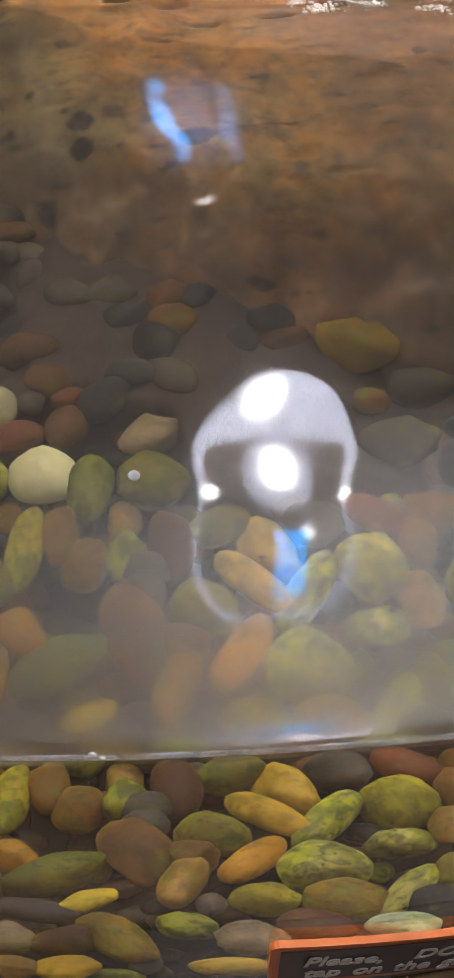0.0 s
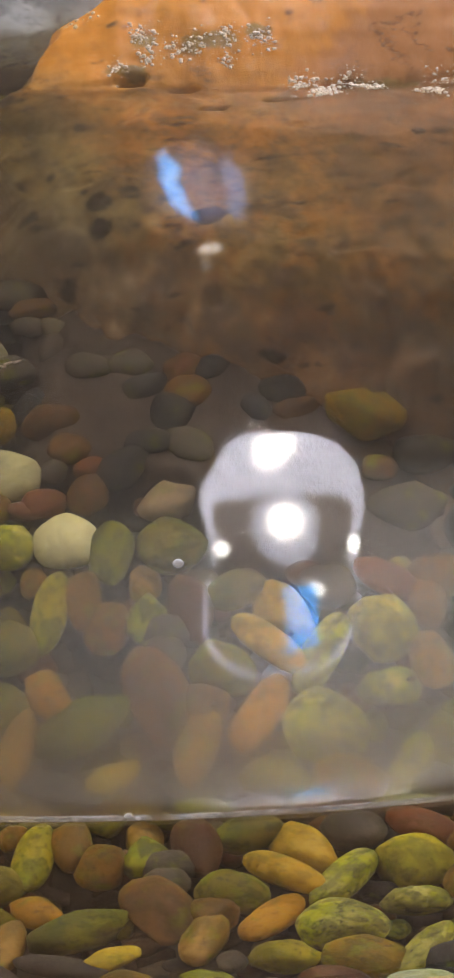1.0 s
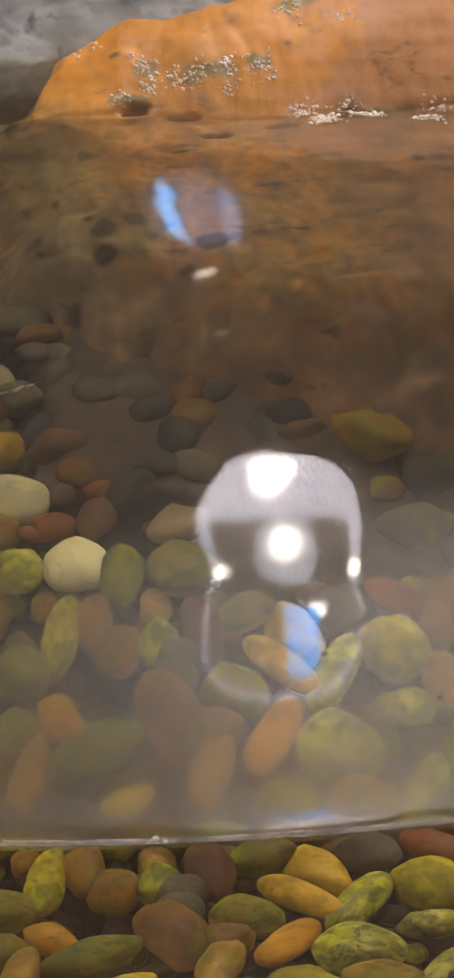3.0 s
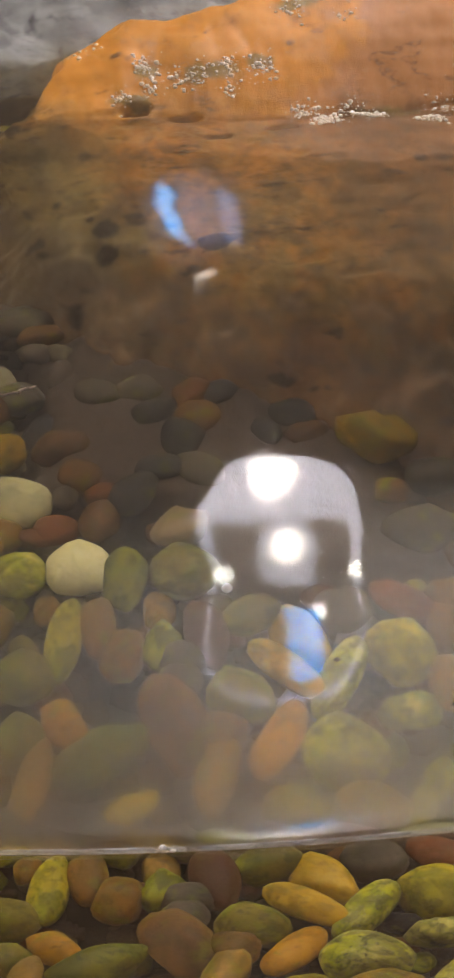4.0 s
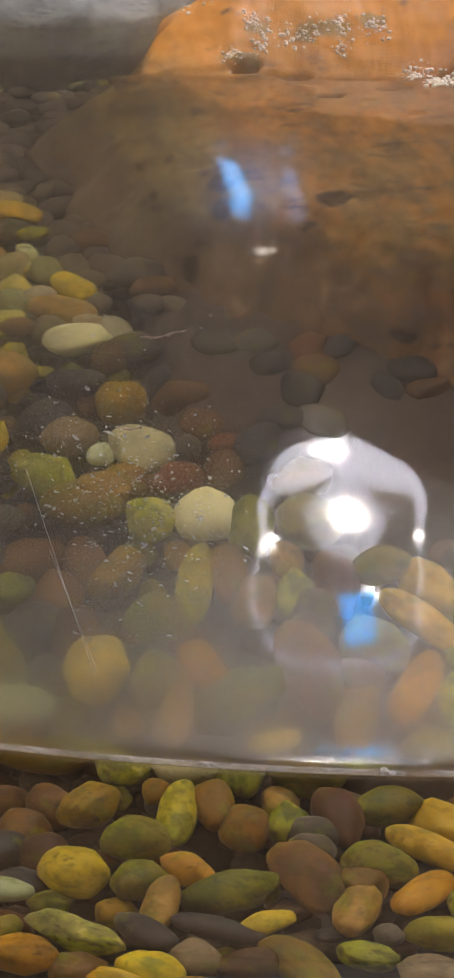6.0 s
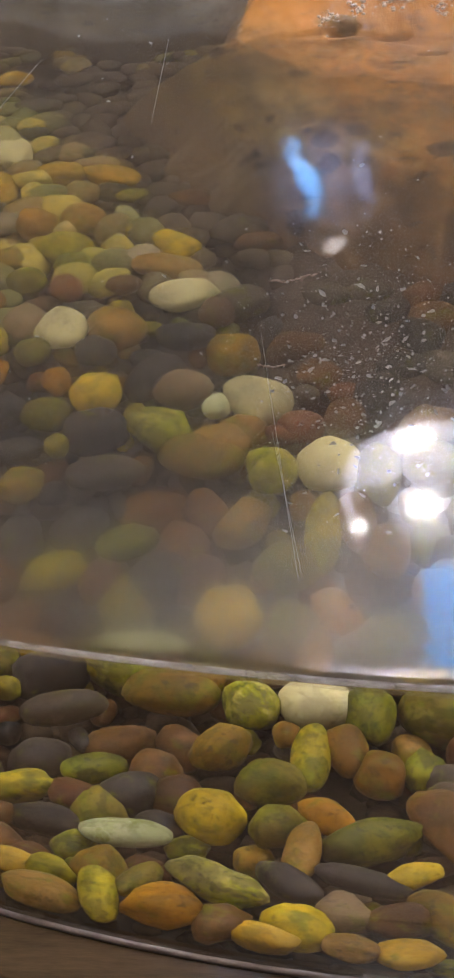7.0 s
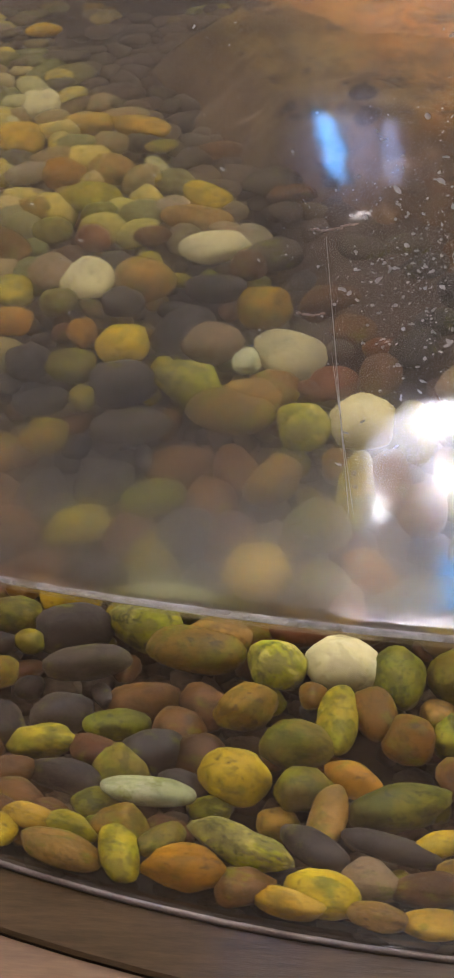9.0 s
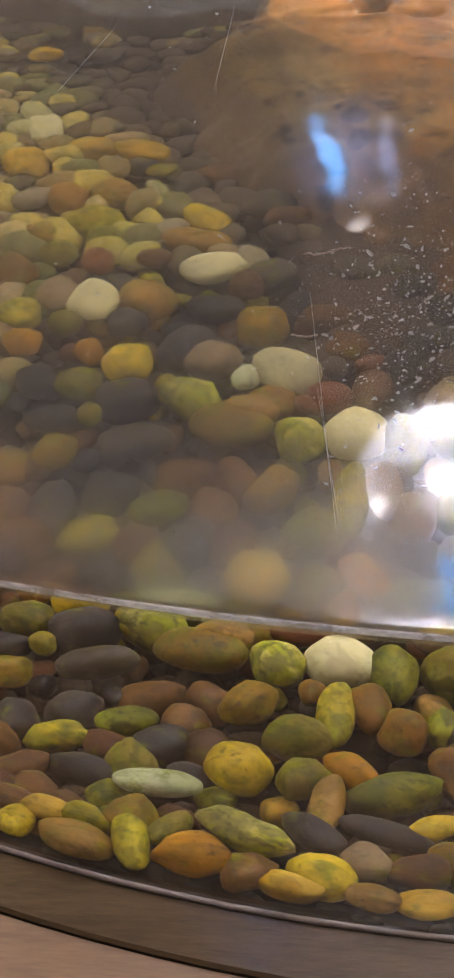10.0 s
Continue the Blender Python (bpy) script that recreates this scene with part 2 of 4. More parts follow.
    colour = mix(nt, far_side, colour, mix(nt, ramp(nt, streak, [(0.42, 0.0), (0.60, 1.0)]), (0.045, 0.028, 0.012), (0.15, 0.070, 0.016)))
    # grey brown low down: murk and shade at the slab's front, painted in
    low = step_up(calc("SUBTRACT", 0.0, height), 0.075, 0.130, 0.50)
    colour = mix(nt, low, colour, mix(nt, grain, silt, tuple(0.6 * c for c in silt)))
    # hollows and long dark cracks
    colour = mix(nt, ramp(nt, noise_node(nt, v, 38, 2, 0.5), [(0.29, 0.9), (0.34, 0.0)]), colour, tuple(0.4 * c for c in dark))
    ridge = calc("ABSOLUTE", calc("SUBTRACT", noise_node(nt, v, 11, 5, 0.6), 0.5), 0.0)
    crack = calc("MULTIPLY", ramp(nt, ridge, [(0.0, 0.35), (0.012, 0.0)]), ramp(nt, broad, [(0.44, 0.0), (0.50, 1.0)]))
    colour = mix(nt, crack, colour, tuple(0.5 * c for c in dark))
    # short fissures along the bedding, and black scabs where given
    long = node(nt, "ShaderNodeMapping")
    long.inputs["Scale"].default_value = (0.40, 1.1, 1.0)
    long.inputs["Rotation"].default_value = (0.0, 0.0, -0.2)
    nt.links.new(coord, long.inputs["Vector"])
    seam = calc("ABSOLUTE", calc("SUBTRACT", noise_node(nt, long.outputs["Vector"], 26, 6, 0.62), 0.5), 0.0)
    fissure = calc("MULTIPLY", ramp(nt, seam, [(0.0, 0.85), (0.014, 0.0)]), ramp(nt, noise_node(nt, coord, 17, 3, 0.5), [(0.48, 0.0), (0.53, 1.0)]))
    colour = mix(nt, calc("MULTIPLY", fissure, calc("MAXIMUM", wet, 0.85)), colour, tuple(0.5 * c for c in dark))
    dash = calc("MULTIPLY", ramp(nt, noise_node(nt, long.outputs["Vector"], 60, 3, 0.55), [(0.33, 0.9), (0.385, 0.0)]), wet)
    colour = mix(nt, dash, colour, tuple(0.45 * c for c in dark))
    # olive patches at the clefts, the crevices' darkness put into the colour
    for px, py, half_x, half_y in clefts:
        u = calc("DIVIDE", calc("SUBTRACT", xyz.outputs["X"], px), half_x)
        w = calc("DIVIDE", calc("SUBTRACT", xyz.outputs["Y"], py), half_y)
        reach = calc("ADD", calc("ADD", calc("MULTIPLY", u, u), calc("MULTIPLY", w, w)), calc("MULTIPLY", calc("SUBTRACT", streak, 0.5), 5.0))
        colour = mix(nt, calc("SUBTRACT", 0.85, step_up(reach, 0.3, 1.2, 0.85)), colour, mix(nt, ramp(nt, blotch, [(0.42, 0.0), (0.55, 1.0)]), (0.035, 0.026, 0.008), (0.17, 0.12, 0.018)))
    for px, py, size in scabs:
        far = node(nt, "ShaderNodeVectorMath")
        far.operation = "DISTANCE"
        flat = node(nt, "ShaderNodeCombineXYZ")
        nt.links.new(xyz.outputs["X"], flat.inputs[0])
        nt.links.new(xyz.outputs["Y"], flat.inputs[1])
        nt.links.new(flat.outputs[0], far.inputs[0])
        far.inputs[1].default_value = (px, py, 0.0)
        ragged = calc("ADD", far.outputs["Value"], calc("MULTIPLY", calc("SUBTRACT", streak, 0.5), 2.6 * size))
        colour = mix(nt, calc("SUBTRACT", 0.92, step_up(ragged, 0.8 * size, size, 0.92)), colour, tuple(0.35 * c for c in dark))
    nt.links.new(colour, b.inputs["Base Color"])
    b.inputs["Roughness"].default_value = 0.5
    b.inputs["Specular IOR Level"].default_value = 0.15
    nt.links.new(step_up(xyz.outputs["Z"], 0.001, 0.006, 0.05), b.inputs["Coat Weight"])
    b.inputs["Coat Roughness"].default_value = 0.07
    bump(nt, b, mix(nt, 0.5, blotch, mix(nt, 0.6, grain, streak)), 0.8, 0.0035)
    return m


def plain_material(name, base, second, scale=20.0, rough=0.6, bump_by=0.0, specular=0.4):
    m, nt, b = nodes_of(name)
    coord = nt.nodes.new("ShaderNodeTexCoord").outputs["Object"]
    fac = noise_node(nt, coord, scale, 5, 0.6)
    fine = noise_node(nt, coord, scale * 9, 3, 0.6)
    nt.links.new(mix(nt, ramp(nt, mix(nt, 0.35, fac, fine), [(0.35, 0.0), (0.65, 1.0)]), base, second), b.inputs["Base Color"])
    b.inputs["Roughness"].default_value = rough
    b.inputs["Specular IOR Level"].default_value = specular
    if bump_by:
        bump(nt, b, fine, 0.4, bump_by)
    return m


def wood_material(name, base, second, rough):
    m, nt, b = nodes_of(name)
    coord = nt.nodes.new("ShaderNodeTexCoord").outputs["Object"]
    stretch = node(nt, "ShaderNodeMapping")
    stretch.inputs["Scale"].default_value = (1.0, 9.0, 9.0)
    nt.links.new(coord, stretch.inputs["Vector"])
    grain = noise_node(nt, stretch.outputs["Vector"], 14, 6, 0.65)
    fine = noise_node(nt, stretch.outputs["Vector"], 90, 3, 0.6)
    nt.links.new(mix(nt, ramp(nt, mix(nt, 0.4, grain, fine), [(0.38, 0.0), (0.62, 1.0)]), base, second), b.inputs["Base Color"])
    b.inputs["Roughness"].default_value = rough
    bump(nt, b, fine, 0.2, 0.0006)
    return m


def glass_material(name, ior, tint, rough=0.0):
    m = bpy.data.materials.new(name)
    m.use_nodes = True
    nt = m.node_tree
    nt.nodes.remove(nt.nodes["Principled BSDF"])
    g = node(nt, "ShaderNodeBsdfGlass", IOR=ior, Roughness=rough, Color=rgb(tint))
    nt.links.new(g.outputs[0], nt.nodes["Material Output"].inputs["Surface"])
    return m


def glow_material(name, colour, strength):
    m = bpy.data.materials.new(name)
    m.use_nodes = True
    nt = m.node_tree
    nt.nodes.remove(nt.nodes["Principled BSDF"])
    e = node(nt, "ShaderNodeEmission", Color=rgb(colour), Strength=strength)
    nt.links.new(e.outputs[0], nt.nodes["Material Output"].inputs["Surface"])
    return m


def frosted_material(name, colour, strength, middle=(0.61, 0.46, 0.0), reach=(0.0, 0.54)):
    """A frosted glowing sheet, painted dimmer away from its middle so reflections fade softly."""
    m = glow_material(name, colour, strength)
    nt = m.node_tree
    coord = nt.nodes.new("ShaderNodeTexCoord").outputs["Generated"]
    centre = node(nt, "ShaderNodeVectorMath")
    centre.operation = "DISTANCE"
    centre.inputs[1].default_value = middle
    nt.links.new(coord, centre.inputs[0])
    fall = node(nt, "ShaderNodeMapRange")
    fall.interpolation_type = "SMOOTHERSTEP"
    fall.inputs[1].default_value, fall.inputs[2].default_value = reach
    fall.inputs[3].default_value, fall.inputs[4].default_value = strength, 0.02 * strength
    nt.links.new(centre.outputs["Value"], fall.inputs[0])
    nt.links.new(fall.outputs[0], nt.nodes["Emission"].inputs["Strength"])
    return m


WATER = glass_material("tank_water", 1.333, (0.86, 0.815, 0.735), 0.028)
WATER_AT_WALL = glass_material("water_behind_acrylic", 1.333 / 1.49, (0.97, 0.95, 0.90))
ACRYLIC = glass_material("clear_acrylic", 1.49, (0.97, 0.965, 0.95))
# the acrylic is scuffed; its milky scatter also adds an overall veil of glare
haze_tree = ACRYLIC.node_tree
haze = haze_tree.nodes.new("ShaderNodeMixShader")
scatter = node(haze_tree, "ShaderNodeAddShader")
milky = node(haze_tree, "ShaderNodeBsdfDiffuse", Color=(0.80, 0.69, 0.57, 1))
glaze = node(haze_tree, "ShaderNodeBsdfTranslucent", Color=(0.80, 0.69, 0.57, 1))
haze_tree.links.new(milky.outputs[0], scatter.inputs[0])
haze_tree.links.new(glaze.outputs[0], scatter.inputs[1])
veil_glass = node(haze_tree, "ShaderNodeBsdfGlass", IOR=1.49, Roughness=0.22, Color=(0.97, 0.965, 0.95, 1))
veil_mix = haze_tree.nodes.new("ShaderNodeMixShader")
# a veil added just above the waterline, for ceiling haze on the water
wall_xyz = haze_tree.nodes.new("ShaderNodeSeparateXYZ")
wall_place = haze_tree.nodes.new("ShaderNodeTexCoord").outputs["Object"]
haze_tree.links.new(wall_place, wall_xyz.inputs[0])
veil_top = node(haze_tree, "ShaderNodeMath")
veil_top.operation = "MULTIPLY_ADD"
veil_top.inputs[1].default_value = -0.03
haze_tree.links.new(noise_node(haze_tree, wall_place, 25, 4, 0.6), veil_top.inputs[0])
haze_tree.links.new(wall_xyz.outputs["Z"], veil_top.inputs[2])
veil_by = node(haze_tree, "ShaderNodeMapRange")
veil_by.interpolation_type = "SMOOTHSTEP"
veil_by.inputs[1].default_value, veil_by.inputs[2].default_value, veil_by.inputs[3].default_value, veil_by.inputs[4].default_value = 0.060, -0.010, 0.07, 0.50
haze_tree.links.new(veil_top.outputs[0], veil_by.inputs[0])
above = node(haze_tree, "ShaderNodeMath")
above.operation = "GREATER_THAN"
above.inputs[1].default_value = LEVEL + 0.003
haze_tree.links.new(wall_xyz.outputs["Z"], above.inputs[0])
veil_part = node(haze_tree, "ShaderNodeMath")
veil_part.operation = "MULTIPLY"
haze_tree.links.new(veil_by.outputs[0], veil_part.inputs[0])
haze_tree.links.new(above.outputs[0], veil_part.inputs[1])
veil_all = node(haze_tree, "ShaderNodeMath")
veil_all.operation = "MAXIMUM"
veil_all.inputs[1].default_value = 0.01
haze_tree.links.new(veil_part.outputs[0], veil_all.inputs[0])
# a stronger veil added along one stretch, standing in for lamp glare
glare = node(haze_tree, "ShaderNodeMapRange")
glare.interpolation_type = "SMOOTHSTEP"
glare.inputs[1].default_value, glare.inputs[2].default_value = -0.025, -0.060
haze_tree.links.new(wall_xyz.outputs["X"], glare.inputs[0])
glare_part = node(haze_tree, "ShaderNodeMath")
glare_part.operation = "MULTIPLY"
haze_tree.links.new(glare.outputs[0], glare_part.inputs[0])
haze_tree.links.new(above.outputs[0], glare_part.inputs[1])
glare_all = node(haze_tree, "ShaderNodeMath")
glare_all.operation = "MULTIPLY_ADD"
glare_all.inputs[1].default_value = 0.08
haze_tree.links.new(glare_part.outputs[0], glare_all.inputs[0])
haze_tree.links.new(veil_all.outputs[0], glare_all.inputs[2])
haze_tree.links.new(glare_all.outputs[0], veil_mix.inputs[0])
milk = node(haze_tree, "ShaderNodeMapRange")
milk.inputs[3].default_value, milk.inputs[4].default_value = 0.006, 0.008
haze_tree.links.new(above.outputs[0], milk.inputs[0])
milk_all = node(haze_tree, "ShaderNodeMath")
milk_all.operation = "MULTIPLY_ADD"
milk_all.inputs[1].default_value = 0.004
haze_tree.links.new(glare_part.outputs[0], milk_all.inputs[0])
haze_tree.links.new(milk.outputs[0], milk_all.inputs[2])
haze_tree.links.new(milk_all.outputs[0], haze.inputs[0])
haze_tree.links.new(haze_tree.nodes["Glass BSDF"].outputs[0], veil_mix.inputs[1])
haze_tree.links.new(veil_glass.outputs[0], veil_mix.inputs[2])
haze_tree.links.new(veil_mix.outputs[0], haze.inputs[1])
haze_tree.links.new(scatter.outputs[0], haze.inputs[2])
haze_tree.links.new(haze.outputs[0], haze_tree.nodes["Material Output"].inputs["Surface"])
DROP = glass_material("water_drop", 1.333, (1, 1, 1))
BEAD = plain_material("milky_drop", (0.75, 0.73, 0.70), (0.66, 0.63, 0.60), 400, 0.2)
FOAM_GLINT = plain_material("foam_glint_bubble", (0.98, 0.92, 0.82), (0.95, 0.76, 0.48), 500, 0.04, specular=1.0)
FOAM_GLINT.node_tree.nodes["Principled BSDF"].inputs["Alpha"].default_value = 0.65
SCUFF = plain_material("pale_scuff", (0.82, 0.79, 0.77), (0.52, 0.50, 0.49), 300, 0.7)
FLECK = plain_material("dried_film", (0.92, 0.89, 0.87), (0.60, 0.58, 0.56), 500, 0.3)
FLECK.node_tree.nodes["Principled BSDF"].inputs["Alpha"].default_value = 0.75
# broken whitish colour that paints the lamp's reflection in the meniscus
WATERLINE_GLINT, glint_tree, glint_shader = nodes_of("waterline_glint")
glint_shader.inputs["Roughness"].default_value = 0.25
glint_tree.links.new(ramp(glint_tree, noise_node(glint_tree, glint_tree.nodes.new("ShaderNodeTexCoord").outputs["Object"], 60, 5, 0.7), [(0.36, 0.12), (0.62, 0.60)]), glint_shader.inputs["Alpha"])
glint_tree.links.new(mix(glint_tree, ramp(glint_tree, noise_node(glint_tree, glint_tree.nodes.new("ShaderNodeTexCoord").outputs["Object"], 210, 4, 0.6), [(0.34, 0.0), (0.50, 1.0)]), (0.20, 0.17, 0.14), (0.82, 0.80, 0.78)), glint_shader.inputs["Base Color"])
MIXED = mixed_stone_material()
GRAVEL = gravel_material()
SHADED_STONES = shaded_stone_material()
BED_SHEET = plain_material("dark_sheet_brown", (0.036, 0.025, 0.017), (0.062, 0.044, 0.028), 38, 0.9, 0.002, 0.1)
SCABS = ((-0.066, 0.487, 0.012), (-0.064, 0.462, 0.010), (-0.118, 0.488, 0.008), (-0.105, 0.525, 0.004), (-0.078, 0.503, 0.004), (0.172, 0.545, 0.007), (0.012, 0.452, 0.013))
CLEFTS = ((0.018, 0.676, 0.032, 0.008), (-0.036, 0.680, 0.014, 0.007), (0.060, 0.682, 0.014, 0.006), (-0.050, 0.656, 0.020, 0.005), (0.10, 0.737, 0.020, 0.006), (0.16, 0.640, 0.03, 0.006))
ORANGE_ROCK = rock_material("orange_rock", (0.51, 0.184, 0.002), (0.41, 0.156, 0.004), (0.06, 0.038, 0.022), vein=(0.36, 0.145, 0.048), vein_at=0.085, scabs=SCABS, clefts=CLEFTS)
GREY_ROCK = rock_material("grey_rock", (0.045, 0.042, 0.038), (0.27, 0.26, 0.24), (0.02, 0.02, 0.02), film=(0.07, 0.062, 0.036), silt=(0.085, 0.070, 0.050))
FLOOR_GRIT = plain_material("tank_floor_silt", (0.03, 0.024, 0.014), (0.05, 0.04, 0.022), 60, 0.8, 0.002)
SEAM = plain_material("white_silicone", (0.25, 0.20, 0.155), (0.13, 0.10, 0.078), 90, 0.45)
PLINTH = wood_material("dark_lacquered_wood", (0.042, 0.026, 0.012), (0.080, 0.048, 0.022), 0.14)
LEDGE = wood_material("brown_wood", (0.21, 0.118, 0.050), (0.14, 0.075, 0.032), 0.35)
PLASTER = plain_material("brown_plaster", (0.16, 0.12, 0.09), (0.20, 0.15, 0.11), 3, 0.85, 0.002)
CEILING_PAINT = plain_material("grey_ceiling_paint", (0.30, 0.27, 0.25), (0.36, 0.33, 0.30), 4, 0.9)
HALL_FLOOR = plain_material("grey_floor_vinyl", (0.16, 0.14, 0.12), (0.22, 0.19, 0.17), 5, 0.5)
SIGN_BROWN = plain_material("dark_brown_print", (0.055, 0.03, 0.024), (0.07, 0.04, 0.03), 60, 0.35)
SIGN_ORANGE = plain_material("orange_print", (0.62, 0.15, 0.015), (0.54, 0.13, 0.015), 60, 0.35)
SIGN_WHITE = plain_material("white_print", (0.75, 0.73, 0.70), (0.68, 0.66, 0.63), 80, 0.4)
SHADE_METAL = plain_material("dark_lamp_paint", (0.03, 0.03, 0.034), (0.04, 0.04, 0.045), 30, 0.6)
METAL = plain_material("grey_lamp_metal", (0.35, 0.35, 0.35), (0.3, 0.3, 0.3), 30, 0.35)
PANEL = frosted_material("frosted_panel_light", (1.0, 0.94, 0.88), 1.15 * PANEL_GLOW, (0.70, 0.54, 0.0), (0.0, 0.58))
PANEL_FILL = frosted_material("fill_panel_light", (1.0, 0.90, 0.80), 0.5 * PANEL_GLOW)
PANEL_SIDE_FILL = frosted_material("side_fill_panel_light", (1.0, 0.94, 0.90), 2.7 * PANEL_GLOW, (0.5, 0.5, 0.0), (0.1, 0.75))
SHADE = glow_material("white_shade_light", (0.84, 0.86, 1.0), 0.85 * SHADE_GLOW)
RIM_LIGHT = frosted_material("rim_light", (0.84, 0.86, 1.0), SHADE_GLOW, (0.45, 0.80, 0.5), (0.25, 2.2))
SHADE_DIM = glow_material("dim_hoop_glow", (0.80, 0.80, 1.0), 0.95 * SHADE_GLOW)
SHADE_INNER = glow_material("inner_shade_glow", (0.95, 0.86, 0.80), 0.19 * SHADE_GLOW)
BULB = glow_material("bulb_light", (1.0, 0.97, 0.93), BULB_GLOW)
BLUE = glow_material("blue_light", (0.10, 0.40, 1.0), BLUE_GLOW)
BLUE_DIM = frosted_material("blue_wall_light", (0.15, 0.45, 1.0), 0.27 * BLUE_GLOW, (0.5, 0.5, 1.0), (0.12, 0.68))
BLUE_FAINT = frosted_material("faint_blue_wall_light", (0.34, 0.44, 0.8), 0.10 * BLUE_GLOW, (0.5, 0.5, 1.0), (0.1, 0.75))
BLUE_HAZE = frosted_material("lavender_haze_glow", (0.55, 0.55, 0.9), 0.045 * BLUE_GLOW, (0.5, 0.5, 1.0), (0.0, 0.5))
WHITE_DIM = frosted_material("white_wall_light", (1.0, 0.92, 0.86), 0.20 * BLUE_GLOW, (0.5, 0.5, 1.0), (0.1, 0.7))
SCUM = plain_material("pale_debris", (0.60, 0.45, 0.38), (0.42, 0.30, 0.24), 400, 0.6)


# ---- building helpers ----
def smoothstep(a, b, v):
    t = min(1.0, max(0.0, (v - a) / (b - a)))
    return t * t * (3 - 2 * t)


def mesh_object(name, bm, material, parent=None, label="", smooth=True, turned=False):
    me = bpy.data.meshes.new(name)
    if not turned:
        bmesh.ops.recalc_face_normals(bm, faces=bm.faces[:])
    bm.to_mesh(me)
    bm.free()
    if smooth:
        me.shade_smooth()
    if material:
        me.materials.append(material)
    ob = new(name, me)
    if parent:
        ob.parent = parent
    if label:
        tagged(ob, label)
    return ob


def part(name, bm, material, parent, label="", smooth=True):
    return mesh_object(name, bm, material, parent, label, smooth)


def box(bm, x0, y0, z0, x1, y1, z1):
    vs = [bm.verts.new((x, y, z)) for z in (z0, z1) for x, y in ((x0, y0), (x1, y0), (x1, y1), (x0, y1))]
    for f in ((3, 2, 1, 0), (4, 5, 6, 7), (0, 1, 5, 4), (1, 2, 6, 5), (2, 3, 7, 6), (3, 0, 4, 7)):
        bm.faces.new([vs[i] for i in f])


def at_wall(x, z, out=0.0):
    """The place on the tank's inner wall at x, moved outwards by out."""
    a = math.asin(x / R)
    r = R + out
    return Vector((r * math.sin(a), R - r * math.cos(a), z))


def wall_turn(x):
    return math.asin(x / R)


def tube_section(bm, profile, steps, a0=-math.pi, a1=math.pi):
    """A ring round the tank's axis from a closed (radius, height) profile."""
    closed = a1 - a0 > 6.28
    rows = []
    n = steps if closed else steps + 1
    for i in range(n):
        a = a0 + (a1 - a0) * i / steps
        rows.append([bm.verts.new((r * math.sin(a), R - r * math.cos(a), z)) for r, z in profile])
    k = len(profile)
    for i in range(steps):
        p, q = rows[i], rows[(i + 1) % n]
        for j in range(k):
            bm.faces.new((p[j], p[(j + 1) % k], q[(j + 1) % k], q[j]))
    if not closed:
        bm.faces.new(rows[0][::-1])
        bm.faces.new(rows[-1])


def lathe(bm, profile, steps=32):
    """Turns an open (radius, height) profile round z."""
    rows = [[bm.verts.new((r * math.cos(2 * math.pi * i / steps), r * math.sin(2 * math.pi * i / steps), z)) for r, z in profile] for i in range(steps)]
    for i in range(steps):
        p, q = rows[i], rows[(i + 1) % steps]
        for j in range(len(profile) - 1):
            bm.faces.new((p[j], q[j], q[j + 1], p[j + 1]))
    bmesh.ops.remove_doubles(bm, verts=bm.verts, dist=1e-6)


# ---- the hall ----
HALL = (-3.2, 3.2, -2.2, 3.8, -1.05, 1.70)
x0, x1, y0, y1, z0, z1 = HALL
bm = bmesh.new()
box(bm, x0 - 0.2, y0 - 0.2, z0 - 0.2, x1 + 0.2, y1 + 0.2, z0)
tagged(mesh_object("floor", bm, HALL_FLOOR, smooth=False), "grey vinyl floor of the hall", "floor", kind="structure")
bm = bmesh.new()
box(bm, x0 - 0.2, y0 - 0.2, z1, x1 + 0.2, y1 + 0.2, z1 + 0.2)
tagged(mesh_object("ceiling", bm, CEILING_PAINT, smooth=False), "dim grey painted ceiling of the hall", "ceiling", kind="structure")
for wall_name, b in (("wall_west", (x0 - 0.2, y0, x0, y1)), ("wall_east", (x1, y0, x1 + 0.2, y1)),
                     ("wall_south", (x0 - 0.2, y0 - 0.2, x1 + 0.2, y0)), ("wall_north", (x0 - 0.2, y1, x1 + 0.2, y1 + 0.2))):
    bm = bmesh.new()
    box(bm, b[0], b[1], z0, b[2], b[3], z1)
    tagged(mesh_object(wall_name, bm, PLASTER, smooth=False), "plain brown plastered wall of the hall", "wall", kind="structure")


# ---- ceiling lamps, seen as reflections in the water, and added fill panels ----
def ceiling_panel(x, y, w, d, glow):
    root = tagged(new("ceiling_light"), "square frosted ceiling panel in a metal frame, all but one added fill", "ceiling light")
    root.location = (x, y, z1)
    bm = bmesh.new()
    for a in ((-w / 2 - 0.03, -d / 2 - 0.03, w / 2 + 0.03, -d / 2), (-w / 2 - 0.03, d / 2, w / 2 + 0.03, d / 2 + 0.03),
              (-w / 2 - 0.03, -d / 2, -w / 2, d / 2), (w / 2, -d / 2, w / 2 + 0.03, d / 2)):
        box(bm, a[0], a[1], -0.03, a[2], a[3], 0.0)
    part("frame", bm, METAL, root, smooth=False)
    bm = bmesh.new()
    box(bm, -w / 2, -d / 2, -0.022, w / 2, d / 2, -0.004)
    part("diffuser", bm, glow, root, "frosted white diffuser", smooth=False)
